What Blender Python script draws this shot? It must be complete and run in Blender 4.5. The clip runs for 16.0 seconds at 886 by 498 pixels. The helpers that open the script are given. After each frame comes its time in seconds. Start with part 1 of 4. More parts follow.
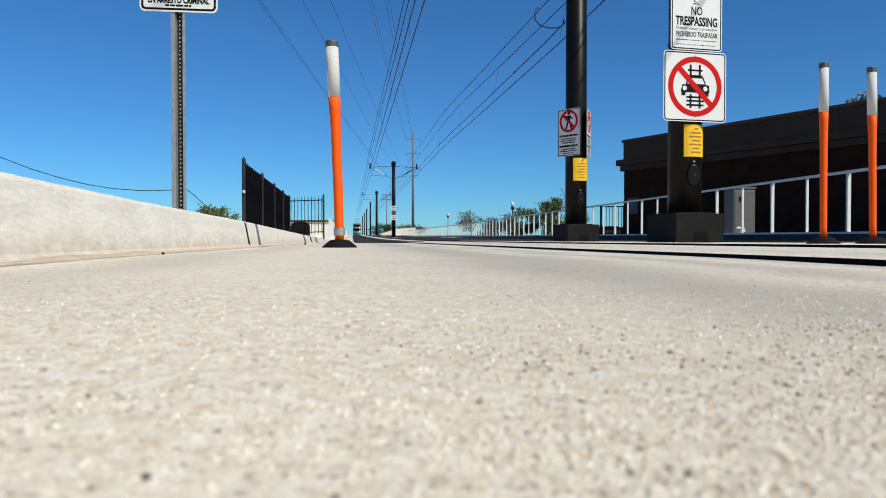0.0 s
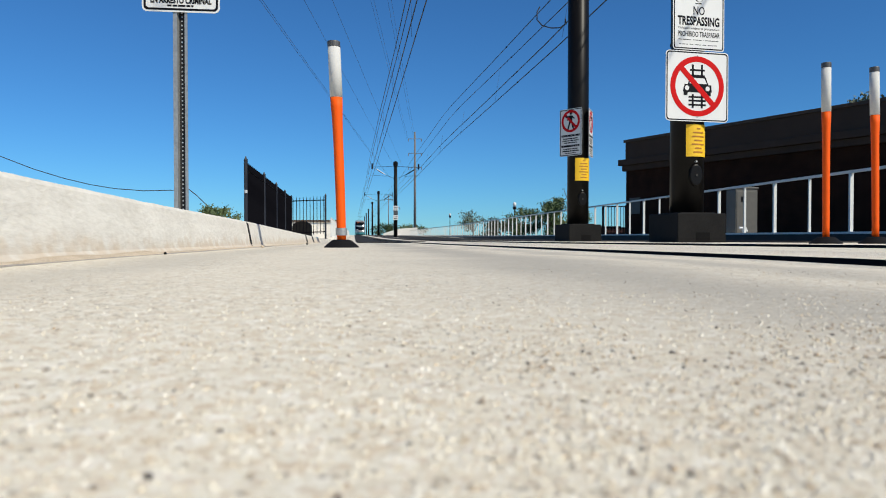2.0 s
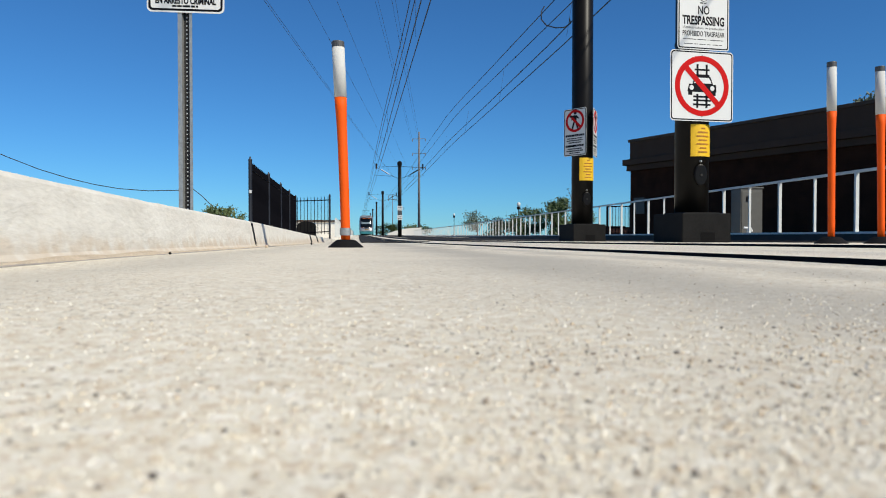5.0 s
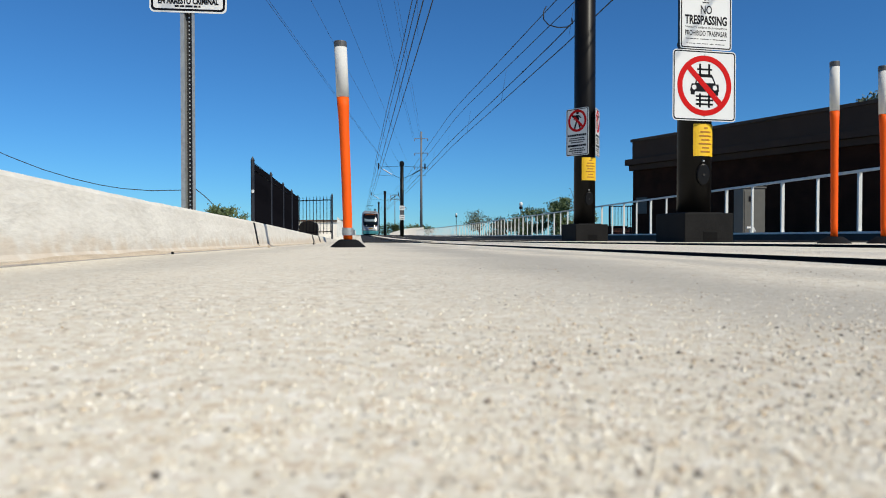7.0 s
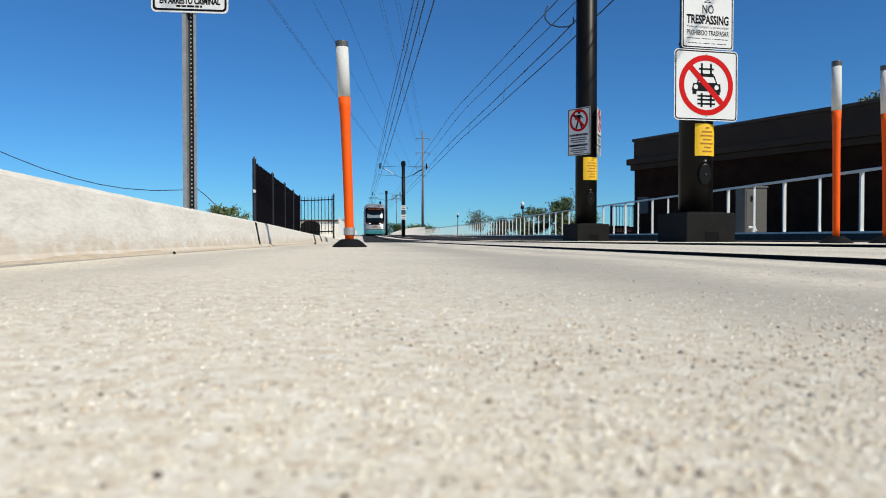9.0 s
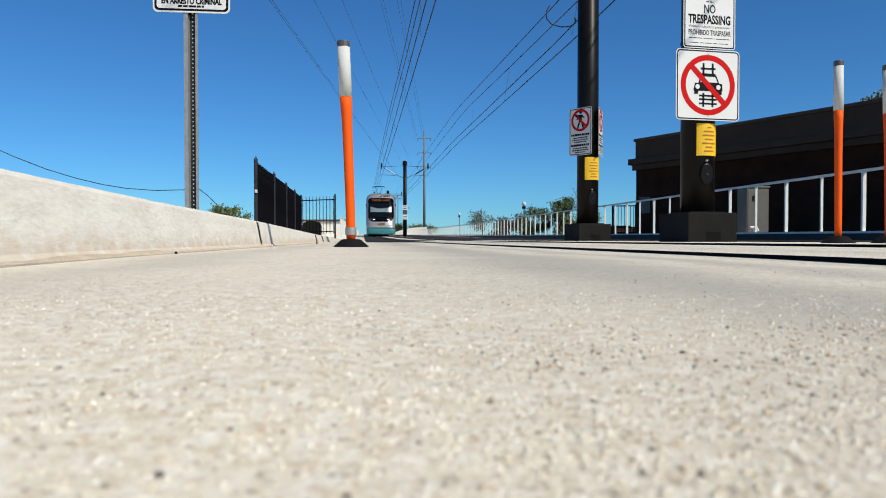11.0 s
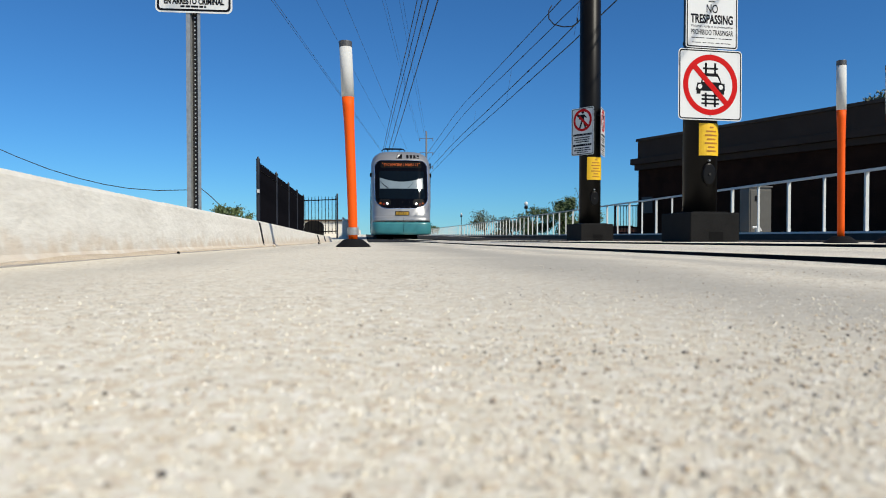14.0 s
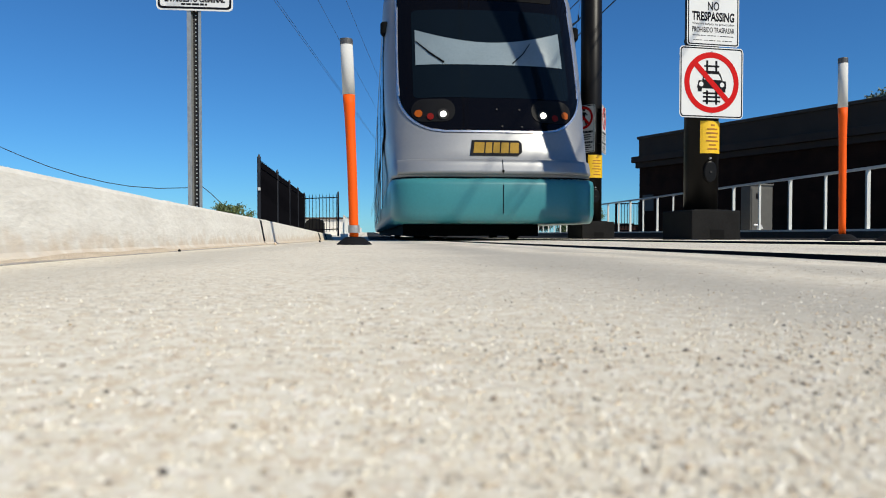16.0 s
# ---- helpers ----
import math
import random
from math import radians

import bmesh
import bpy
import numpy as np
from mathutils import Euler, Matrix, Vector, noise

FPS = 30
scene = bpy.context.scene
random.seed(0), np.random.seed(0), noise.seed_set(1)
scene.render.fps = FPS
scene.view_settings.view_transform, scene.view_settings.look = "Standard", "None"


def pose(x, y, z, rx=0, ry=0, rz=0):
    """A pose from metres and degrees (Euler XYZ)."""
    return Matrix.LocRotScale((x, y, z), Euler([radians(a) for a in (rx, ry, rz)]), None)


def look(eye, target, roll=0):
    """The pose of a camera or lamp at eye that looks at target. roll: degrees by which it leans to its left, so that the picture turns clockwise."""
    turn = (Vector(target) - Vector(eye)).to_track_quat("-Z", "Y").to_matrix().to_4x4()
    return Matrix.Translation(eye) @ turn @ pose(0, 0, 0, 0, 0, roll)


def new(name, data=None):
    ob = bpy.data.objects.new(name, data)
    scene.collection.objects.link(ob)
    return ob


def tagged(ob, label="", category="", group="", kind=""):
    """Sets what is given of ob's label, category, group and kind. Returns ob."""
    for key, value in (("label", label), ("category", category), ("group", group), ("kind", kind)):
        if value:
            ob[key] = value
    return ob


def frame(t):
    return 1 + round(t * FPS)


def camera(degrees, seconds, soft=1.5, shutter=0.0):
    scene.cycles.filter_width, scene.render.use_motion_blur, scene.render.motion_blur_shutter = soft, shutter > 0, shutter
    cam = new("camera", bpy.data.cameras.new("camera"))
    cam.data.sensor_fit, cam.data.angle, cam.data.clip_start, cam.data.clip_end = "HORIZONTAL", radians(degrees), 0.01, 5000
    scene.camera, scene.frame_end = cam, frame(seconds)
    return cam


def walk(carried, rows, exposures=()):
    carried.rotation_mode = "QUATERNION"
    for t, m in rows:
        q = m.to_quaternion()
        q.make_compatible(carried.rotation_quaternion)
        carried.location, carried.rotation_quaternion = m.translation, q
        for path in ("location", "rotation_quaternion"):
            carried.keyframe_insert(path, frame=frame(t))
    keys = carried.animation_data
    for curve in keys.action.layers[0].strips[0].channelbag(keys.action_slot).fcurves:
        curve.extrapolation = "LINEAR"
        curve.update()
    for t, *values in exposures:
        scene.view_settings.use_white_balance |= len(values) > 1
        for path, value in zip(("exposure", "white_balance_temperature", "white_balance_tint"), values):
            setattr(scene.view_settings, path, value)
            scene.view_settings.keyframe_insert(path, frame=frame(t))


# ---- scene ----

# Track line: centre X = 1.55 - 0.1305 * Y, heading 7.43 degrees to the left of +Y.
SLOPE, TRACK0, TURN = 0.1305, 1.55, 7.43
EYE = 0.05
cam = camera(65, 16.0, soft=1.0)
PAN = [(0, 0, 0), (1, 1.6, 0), (2, 3.4, 0), (3, 5.8, 0), (4, 8, 0), (5.2, 11.2, 0.1), (6.5, 13.8, 0.3), (8, 16, 0.6), (9, 17.2, 0.8),
       (11.5, 20.6, 1), (12.5, 22, 1), (13.5, 23, 1), (14.5, 24, 1.1), (15, 24.2, 1.5), (15.3, 24.4, 2.1), (15.6, 24.8, 3.2), (16, 25.2, 4.8)]
cam.data.dof.use_dof, cam.data.dof.focus_distance, cam.data.dof.aperture_fstop = True, 4.0, 16.0
walk(cam, [(t, pose(0, 0, EYE, 90 - 0.978 - y * 0.0466, 0, x * 0.0466)) for t, x, y in PAN])

# ---- light ----
SUN_AZ, SUN_EL = 133.0, 43.0
world = bpy.data.worlds.new("sky")
world.use_nodes = True
scene.world = world
sky = world.node_tree.nodes.new("ShaderNodeTexSky")
sky.sky_type, sky.sun_disc = "NISHITA", False
sky.sun_elevation, sky.sun_rotation = radians(SUN_EL), radians(SUN_AZ)
sky.air_density, sky.dust_density, sky.ozone_density, sky.altitude = 1.0, 0.0, 6.0, 800
bg = world.node_tree.nodes["Background"]
bg.inputs["Strength"].default_value = 0.068
tint = world.node_tree.nodes.new("ShaderNodeMix")
tint.data_type, tint.blend_type = "RGBA", "MULTIPLY"
tint.inputs[0].default_value = 1.0
tint.inputs[7].default_value = (0.55, 1.14, 1.55, 1)
world.node_tree.links.new(sky.outputs[0], tint.inputs[6])
world.node_tree.links.new(tint.outputs[2], bg.inputs[0])
sun = new("sun", bpy.data.lights.new("sun", "SUN"))
sun.data.energy, sun.data.angle, sun.data.color = 5.0, radians(0.8), (1.0, 0.94, 0.80)
az, el = radians(SUN_AZ), radians(SUN_EL)
SUN_DIR = Vector((math.sin(az) * math.cos(el), math.cos(az) * math.cos(el), math.sin(el)))
sun.matrix_world = look(SUN_DIR * 50, (0, 0, 0))
scene.view_settings.exposure = -0.02


# ---- materials ----
def mat(name, colour, rough=0.7, metal=0.0, vary=0.25, scale=6.0, fine=60.0, bump=0.1, emit=0.0, second=None, spec=0.5, stretch=(1, 1, 1)):
    """A surface with blotches at one scale, grain at a finer one, and fine relief."""
    m = bpy.data.materials.new(name)
    m.use_nodes = True
    nt = m.node_tree
    p = nt.nodes["Principled BSDF"]
    p.inputs["Roughness"].default_value, p.inputs["Metallic"].default_value = rough, metal
    p.inputs["Specular IOR Level"].default_value = spec
    mapped = nt.nodes.new("ShaderNodeMapping")
    mapped.inputs["Scale"].default_value = stretch
    nt.links.new(nt.nodes.new("ShaderNodeTexCoord").outputs["Object"], mapped.inputs[0])
    co = mapped.outputs[0]
    n1, n2 = nt.nodes.new("ShaderNodeTexNoise"), nt.nodes.new("ShaderNodeTexNoise")
    for n, sc, det in ((n1, scale, 5), (n2, fine, 4)):
        n.inputs["Scale"].default_value, n.inputs["Detail"].default_value = sc, det
        nt.links.new(co, n.inputs["Vector"])
    mix = nt.nodes.new("ShaderNodeMath")
    mix.operation = "ADD"
    nt.links.new(n1.outputs[0], mix.inputs[0])
    nt.links.new(n2.outputs[0], mix.inputs[1])
    ramp = nt.nodes.new("ShaderNodeMapRange")
    ramp.inputs[1].default_value, ramp.inputs[2].default_value = 0.7, 1.3
    nt.links.new(mix.outputs[0], ramp.inputs[0])
    cm = nt.nodes.new("ShaderNodeMix")
    cm.data_type = "RGBA"
    nt.links.new(ramp.outputs[0], cm.inputs[0])
    other = second or [c * (1 - vary) for c in colour]
    cm.inputs[6].default_value = (*other, 1)
    cm.inputs[7].default_value = (*colour, 1)
    nt.links.new(cm.outputs[2], p.inputs["Base Color"])
    if bump:
        b = nt.nodes.new("ShaderNodeBump")
        b.inputs["Strength"].default_value, b.inputs["Distance"].default_value = bump, 0.01
        nt.links.new(n2.outputs[0], b.inputs["Height"])
        nt.links.new(b.outputs[0], p.inputs["Normal"])
    if emit:
        p.inputs["Emission Color"].default_value = (*colour, 1)
        p.inputs["Emission Strength"].default_value = emit
    return m


M_KERB = mat("kerb concrete", (0.86, 0.82, 0.74), 0.92, scale=7, fine=45, bump=0.10, spec=0.2, second=(0.70, 0.655, 0.57))
M_ORANGE = mat("orange plastic", (0.84, 0.098, 0.002), 0.6, vary=0.15, scale=4, fine=200, bump=0.02, spec=0.2)
M_WHITE = mat("white reflective sleeve", (0.58, 0.575, 0.545), 0.8, vary=0.15, scale=9, fine=120, bump=0.02, spec=0.2)
M_CAP = mat("grey cap", (0.07, 0.07, 0.07), 0.5)
M_RUBBER = mat("black rubber", (0.007, 0.007, 0.008), 0.85, vary=0.3, fine=150, spec=0.15)
M_POLE = mat("dark bronze paint", (0.007, 0.006, 0.005), 0.4, vary=0.3, scale=2, fine=40, bump=0.03, spec=0.15)
M_BOX = mat("grey black plastic", (0.012, 0.0115, 0.011), 0.7, vary=0.4, spec=0.1)
M_RAIL = mat("white railing paint", (0.73, 0.73, 0.68), 0.5, vary=0.15)
M_STEEL = mat("galvanised steel", (0.42, 0.43, 0.42), 0.5, 0.7, vary=0.3, scale=20)
M_DARKSTEEL = mat("worn rail steel", (0.022, 0.02, 0.018), 0.7, 0.3)
M_FENCE = mat("black fence paint", (0.004, 0.004, 0.006), 0.8, bump=0.02, spec=0.04)
M_SIGN = mat("white sign face", (0.66, 0.66, 0.64), 0.5, vary=0.06, bump=0)
M_BLACK = mat("black print", (0.006, 0.006, 0.008), 0.6, vary=0.1, bump=0, spec=0.1)
M_RED = mat("red print", (0.52, 0.006, 0.006), 0.6, vary=0.1, bump=0, spec=0.1)
M_YELLOW = mat("yellow tag", (0.8, 0.48, 0.01), 0.5, vary=0.1, bump=0)
M_TAGTEXT = mat("red brown print", (0.42, 0.17, 0.01), 0.5, bump=0)
M_BRICK = mat("dark brown brick", (0.048, 0.020, 0.011), 0.9, vary=0.65, scale=1.2, fine=25, bump=0.3, spec=0.1)
M_STUCCO = mat("taupe stucco", (0.075, 0.049, 0.036), 0.9, vary=0.2, scale=1, spec=0.1)
M_SILVER = mat("silver paint", (0.285, 0.29, 0.295), 0.36, 0.4, vary=0.06, scale=1, fine=30, bump=0.01)
M_TEAL = mat("teal paint", (0.042, 0.195, 0.21), 0.3, vary=0.1, scale=1.5, fine=30, bump=0.01)
# Railing kerb concrete with the shade on its face put into the colour.
M_SHADEKERB = mat("shade-darkened concrete", (0.06, 0.052, 0.044), 0.9, vary=0.4, scale=3)
M_BALLAST = mat("dark ballast", (0.045, 0.042, 0.04), 0.95, vary=0.5, scale=8, fine=60, bump=0.6, spec=0.1)
M_SAND = mat("tan sand", (0.60, 0.50, 0.38), 0.95, vary=0.3, scale=12, fine=200, bump=0.5, spec=0.1)
M_JOINT = mat("dusty joint", (0.40, 0.37, 0.33), 0.95, vary=0.4, scale=6, fine=120)
M_GLASS = mat("dark glass", (0.003, 0.003, 0.004), 0.05, vary=0.1, bump=0, spec=0.12)
M_UNDER = mat("black underframe", (0.006, 0.006, 0.006), 0.9, spec=0.1)
M_WIRE = mat("dark wire", (0.02, 0.02, 0.022), 0.6, bump=0)
M_CABINET = mat("beige grey cabinet", (0.10, 0.094, 0.08), 0.6)
M_TRUNK = mat("bark", (0.12, 0.085, 0.06), 0.9, bump=0.4)
M_LEAF = mat("green leaves", (0.10, 0.14, 0.04), 0.6, second=(0.04, 0.065, 0.018), scale=1.5, fine=8, bump=0)
M_LEAFGREY = mat("grey green leaves", (0.13, 0.15, 0.09), 0.6, second=(0.06, 0.075, 0.04), scale=1.5, fine=8, bump=0)
M_LAMP = mat("headlight", (1.0, 0.95, 0.85), 0.3, emit=9, bump=0)
M_LED = mat("orange led", (0.45, 0.10, 0.03), 0.7, emit=0.14, bump=0, spec=0.05)
M_AMBER = mat("amber lens", (0.34, 0.075, 0.01), 0.4, emit=0.1, bump=0, spec=0.1)
M_REDLENS = mat("red lens", (0.18, 0.01, 0.008), 0.5, bump=0, spec=0.1)
M_GOLD = mat("gold letters", (0.33, 0.20, 0.03), 0.6, bump=0, spec=0.1)
# Fence black lifted towards blue, standing for the lit faces of the posts.
M_LITPOST = mat("sky-lit black post paint", (0.013, 0.016, 0.024), 0.5, bump=0.02, spec=0.4)
M_CHROME = mat("bright trim", (0.75, 0.76, 0.78), 0.25, 0.8, bump=0)
M_CABGLASS = mat("cab pane", (0.004, 0.007, 0.010), 0.04, vary=0.1, bump=0, spec=0.14)
M_PALEVIEW = mat("pale view in glass", (0.19, 0.24, 0.265), 0.2, vary=0.2, scale=2, bump=0)
M_POD = mat("lamp housing", (0.010, 0.010, 0.011), 0.5, bump=0, spec=0.06)
M_COPING = mat("stucco coping", (0.095, 0.068, 0.053), 0.9, spec=0.1)
M_BRICKRED = mat("rust red panel", (0.22, 0.08, 0.045), 0.8)
M_POLEGREY = mat("weathered grey pole", (0.16, 0.16, 0.16), 0.8)
# Darker ground out of view beyond the railing, added to cut bounce light.
M_UNSEENDARK = mat("unseen dark ground", (0.05, 0.048, 0.046), 0.9, vary=0.3, scale=0.6, fine=40, bump=0.4, spec=0.2)
M_SEAL = mat("black joint sealant", (0.012, 0.012, 0.014), 0.8, spec=0.1)


def stain(m):
    """Tan splash stains with ragged edges along the foot of the kerb, and thin grey runs from its top."""
    nt = m.node_tree
    N, L = nt.nodes.new, nt.links.new
    p = nt.nodes["Principled BSDF"]
    src = p.inputs["Base Color"].links[0].from_socket
    co = N("ShaderNodeTexCoord").outputs["Object"]
    xyz = N("ShaderNodeSeparateXYZ")
    L(co, xyz.inputs[0])
    n1 = N("ShaderNodeTexNoise")
    n1.inputs["Scale"].default_value, n1.inputs["Detail"].default_value = 16, 6
    L(co, n1.inputs["Vector"])
    edge = N("ShaderNodeMath")
    edge.operation = "MULTIPLY_ADD"
    edge.inputs[1].default_value = -0.16
    L(n1.outputs[0], edge.inputs[0])
    L(xyz.outputs[2], edge.inputs[2])
    r = N("ShaderNodeMapRange")
    r.interpolation_type = "SMOOTHSTEP"
    for k, v in zip((1, 2, 3, 4), (-0.085, -0.02, 0.68, 0.0)):
        r.inputs[k].default_value = v
    L(edge.outputs[0], r.inputs[0])
    mx = N("ShaderNodeMix")
    mx.data_type = "RGBA"
    L(r.outputs[0], mx.inputs[0])
    L(src, mx.inputs[6])
    mx.inputs[7].default_value = (0.50, 0.40, 0.29, 1)
    mp = N("ShaderNodeMapping")
    mp.inputs["Scale"].default_value = (9, 2, 12)
    L(co, mp.inputs[0])
    n2 = N("ShaderNodeTexNoise")
    n2.inputs["Scale"].default_value, n2.inputs["Detail"].default_value = 1.5, 5
    L(mp.outputs[0], n2.inputs["Vector"])
    r2 = N("ShaderNodeMapRange")
    for k, v in zip((1, 2, 3, 4), (0.48, 0.72, 0.0, 0.45)):
        r2.inputs[k].default_value = v
    L(n2.outputs[0], r2.inputs[0])
    m2 = N("ShaderNodeMix")
    m2.data_type = "RGBA"
    L(r2.outputs[0], m2.inputs[0])
    L(mx.outputs[2], m2.inputs[6])
    m2.inputs[7].default_value = (0.58, 0.55, 0.49, 1)
    L(m2.outputs[2], p.inputs["Base Color"])
    return m


def concrete():
    """Sandy paving: pale matrix, coloured grains a few millimetres wide, scattered dark specks, tyre-dust bands and one
    broad darker band along the track.
    """
    m = bpy.data.materials.new("ground concrete")
    m.use_nodes = True
    nt = m.node_tree
    N, L = nt.nodes.new, nt.links.new
    p = nt.nodes["Principled BSDF"]
    p.inputs["Roughness"].default_value = 0.93
    p.inputs["Specular IOR Level"].default_value = 0.25
    co = N("ShaderNodeTexCoord").outputs["Object"]

    def noise_at(scale, detail=3.0, rough=0.55):
        n = N("ShaderNodeTexNoise")
        n.inputs["Scale"].default_value, n.inputs["Detail"].default_value, n.inputs["Roughness"].default_value = scale, detail, rough
        L(co, n.inputs["Vector"])
        return n

    def remap(src, a, b, c=0.0, d=1.0, soft=True):
        r = N("ShaderNodeMapRange")
        r.interpolation_type = "SMOOTHSTEP" if soft else "LINEAR"
        for k, v in zip((1, 2, 3, 4), (a, b, c, d)):
            r.inputs[k].default_value = v
        L(src, r.inputs[0])
        return r.outputs[0]

    def blend(fac, a, b, mode="MIX"):
        x = N("ShaderNodeMix")
        x.data_type, x.blend_type = "RGBA", mode
        for sock, val in ((x.inputs[0], fac), (x.inputs[6], a), (x.inputs[7], b)):
            if isinstance(val, (tuple, float)):
                sock.default_value = (*val, 1) if isinstance(val, tuple) else val
            else:
                L(val, sock)
        return x.outputs[2]

    big = noise_at(1.1, 4).outputs[0]
    mid = noise_at(28, 4).outputs[0]
    fine = noise_at(450, 3).outputs[0]
    col = blend(remap(big, 0.35, 0.65), (0.68, 0.61, 0.465), (0.72, 0.66, 0.53))
    col = blend(remap(mid, 0.35, 0.68), col, (0.60, 0.55, 0.435))
    col = blend(remap(fine, 0.42, 0.62), col, (0.72, 0.68, 0.57))
    blot = noise_at(75, 3, 0.6).outputs[0]
    col = blend(remap(blot, 0.50, 0.68, 0.0, 0.8), col, (0.58, 0.47, 0.33))
    col = blend(remap(blot, 0.49, 0.33, 0.0, 0.85), col, (0.84, 0.80, 0.70))
    crumb = noise_at(190, 3, 0.6).outputs[0]
    col = blend(remap(crumb, 0.52, 0.68, 0.0, 0.55), col, (0.50, 0.44, 0.34))
    col = blend(remap(crumb, 0.47, 0.33, 0.0, 0.6), col, (0.78, 0.745, 0.65))
    # tan and pale grains
    g = N("ShaderNodeTexVoronoi")
    g.inputs["Scale"].default_value = 420
    L(co, g.inputs["Vector"])
    g.inputs["Randomness"].default_value = 1.0
    sep = N("ShaderNodeSeparateColor")
    L(g.outputs["Color"], sep.inputs[0])
    col = blend(remap(sep.outputs[0], 0.72, 0.9, 0, 0.55), col, (0.50, 0.38, 0.27))
    col = blend(remap(sep.outputs[1], 0.75, 0.9, 0, 0.6), col, (0.74, 0.695, 0.58))
    # dark specks, thicker in some patches
    patch = remap(noise_at(5, 3).outputs[0], 0.4, 0.64, 0.985, 0.90)
    warp = N("ShaderNodeVectorMath")
    warp.operation = "MULTIPLY_ADD"
    warp.inputs[1].default_value = (0.004, 0.004, 0.004)
    L(noise_at(330, 2).outputs["Color"], warp.inputs[0])
    L(co, warp.inputs[2])
    for scale, seed, dark in ((430, 0, (0.17, 0.14, 0.11)), (300, 1, (0.18, 0.14, 0.11))):
        v = N("ShaderNodeTexVoronoi")
        v.inputs["Scale"].default_value = scale
        L(warp.outputs[0], v.inputs["Vector"])
        sp = N("ShaderNodeSeparateColor")
        L(v.outputs["Color"], sp.inputs[0])
        pick = N("ShaderNodeMath")
        pick.operation = "GREATER_THAN"
        L(sp.outputs[2 - seed], pick.inputs[0])
        L(patch, pick.inputs[1])
        near = remap(v.outputs["Distance"], 0.25, 0.6, 0.9, 0.0)
        mul = N("ShaderNodeMath")
        mul.operation = "MULTIPLY"
        L(pick.outputs[0], mul.inputs[0])
        L(near, mul.inputs[1])
        col = blend(mul.outputs[0], col, dark)
    # tyre dust in bands along the track, and last a broad darker band
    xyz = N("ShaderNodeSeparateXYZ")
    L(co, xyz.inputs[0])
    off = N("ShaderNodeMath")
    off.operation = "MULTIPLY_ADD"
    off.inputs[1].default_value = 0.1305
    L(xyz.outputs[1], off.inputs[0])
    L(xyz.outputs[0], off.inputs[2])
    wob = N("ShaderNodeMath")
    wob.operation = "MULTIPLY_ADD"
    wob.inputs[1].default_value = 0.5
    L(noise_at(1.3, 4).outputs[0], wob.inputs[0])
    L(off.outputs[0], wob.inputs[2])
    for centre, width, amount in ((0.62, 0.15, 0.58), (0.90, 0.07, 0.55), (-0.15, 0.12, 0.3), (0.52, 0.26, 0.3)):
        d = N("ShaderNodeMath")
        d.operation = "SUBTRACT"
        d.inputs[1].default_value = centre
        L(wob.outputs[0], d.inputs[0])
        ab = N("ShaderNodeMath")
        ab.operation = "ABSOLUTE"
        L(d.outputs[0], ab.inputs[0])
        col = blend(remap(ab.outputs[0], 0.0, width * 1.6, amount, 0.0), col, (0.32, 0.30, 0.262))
    L(col, p.inputs["Base Color"])
    b1, b2 = N("ShaderNodeBump"), N("ShaderNodeBump")
    b1.inputs["Strength"].default_value, b1.inputs["Distance"].default_value = 0.3, 0.0008
    b2.inputs["Strength"].default_value, b2.inputs["Distance"].default_value = 0.05, 0.003
    L(g.outputs["Distance"], b1.inputs["Height"])
    L(mid, b2.inputs["Height"])
    L(b2.outputs[0], b1.inputs["Normal"])
    L(b1.outputs[0], p.inputs["Normal"])
    return m


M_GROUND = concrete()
M_KERBSTONE = stain(mat("stained kerb concrete", (0.70, 0.675, 0.61), 0.92, scale=14, fine=90, bump=0.25, spec=0.2, second=(0.57, 0.54, 0.48), stretch=(1, 0.3, 1)))


# ---- builders ----
def link(name, bm, material, parent=None, label="", smooth=False):
    me = bpy.data.meshes.new(name)
    if smooth:
        for f in bm.faces:
            f.smooth = True
    bm.to_mesh(me)
    bm.free()
    me.materials.append(material)
    ob = new(name, me)
    if parent:
        ob.parent = parent
    if label:
        tagged(ob, label)
    return ob


def part(name, bm, material, parent, label="", smooth=False):
    return link(name, bm, material, parent, label, smooth)


def thing(name, m, label, category, group="", kind=""):
    ob = new(name)
    ob.empty_display_size = 0.1
    ob.matrix_basis = m
    return tagged(ob, label, category, group, kind)


def box(x0, x1, y0, y1, z0, z1, bevel=0.0, bm=None):
    b = bmesh.new()
    bmesh.ops.create_cube(b, size=1)
    bmesh.ops.transform(b, matrix=Matrix.Translation(((x0 + x1) / 2, (y0 + y1) / 2, (z0 + z1) / 2)) @ Matrix.Diagonal((x1 - x0, y1 - y0, z1 - z0, 1)), verts=b.verts)
    if bevel:
        bmesh.ops.bevel(b, geom=b.edges[:], offset=bevel, segments=2, affect="EDGES", profile=0.6)
    return merge(bm, b)


def merge(bm, b):
    if bm is None:
        return b
    me = bpy.data.meshes.new("tmp")
    b.to_mesh(me)
    b.free()
    bm.from_mesh(me)
    bpy.data.meshes.remove(me)
    return bm


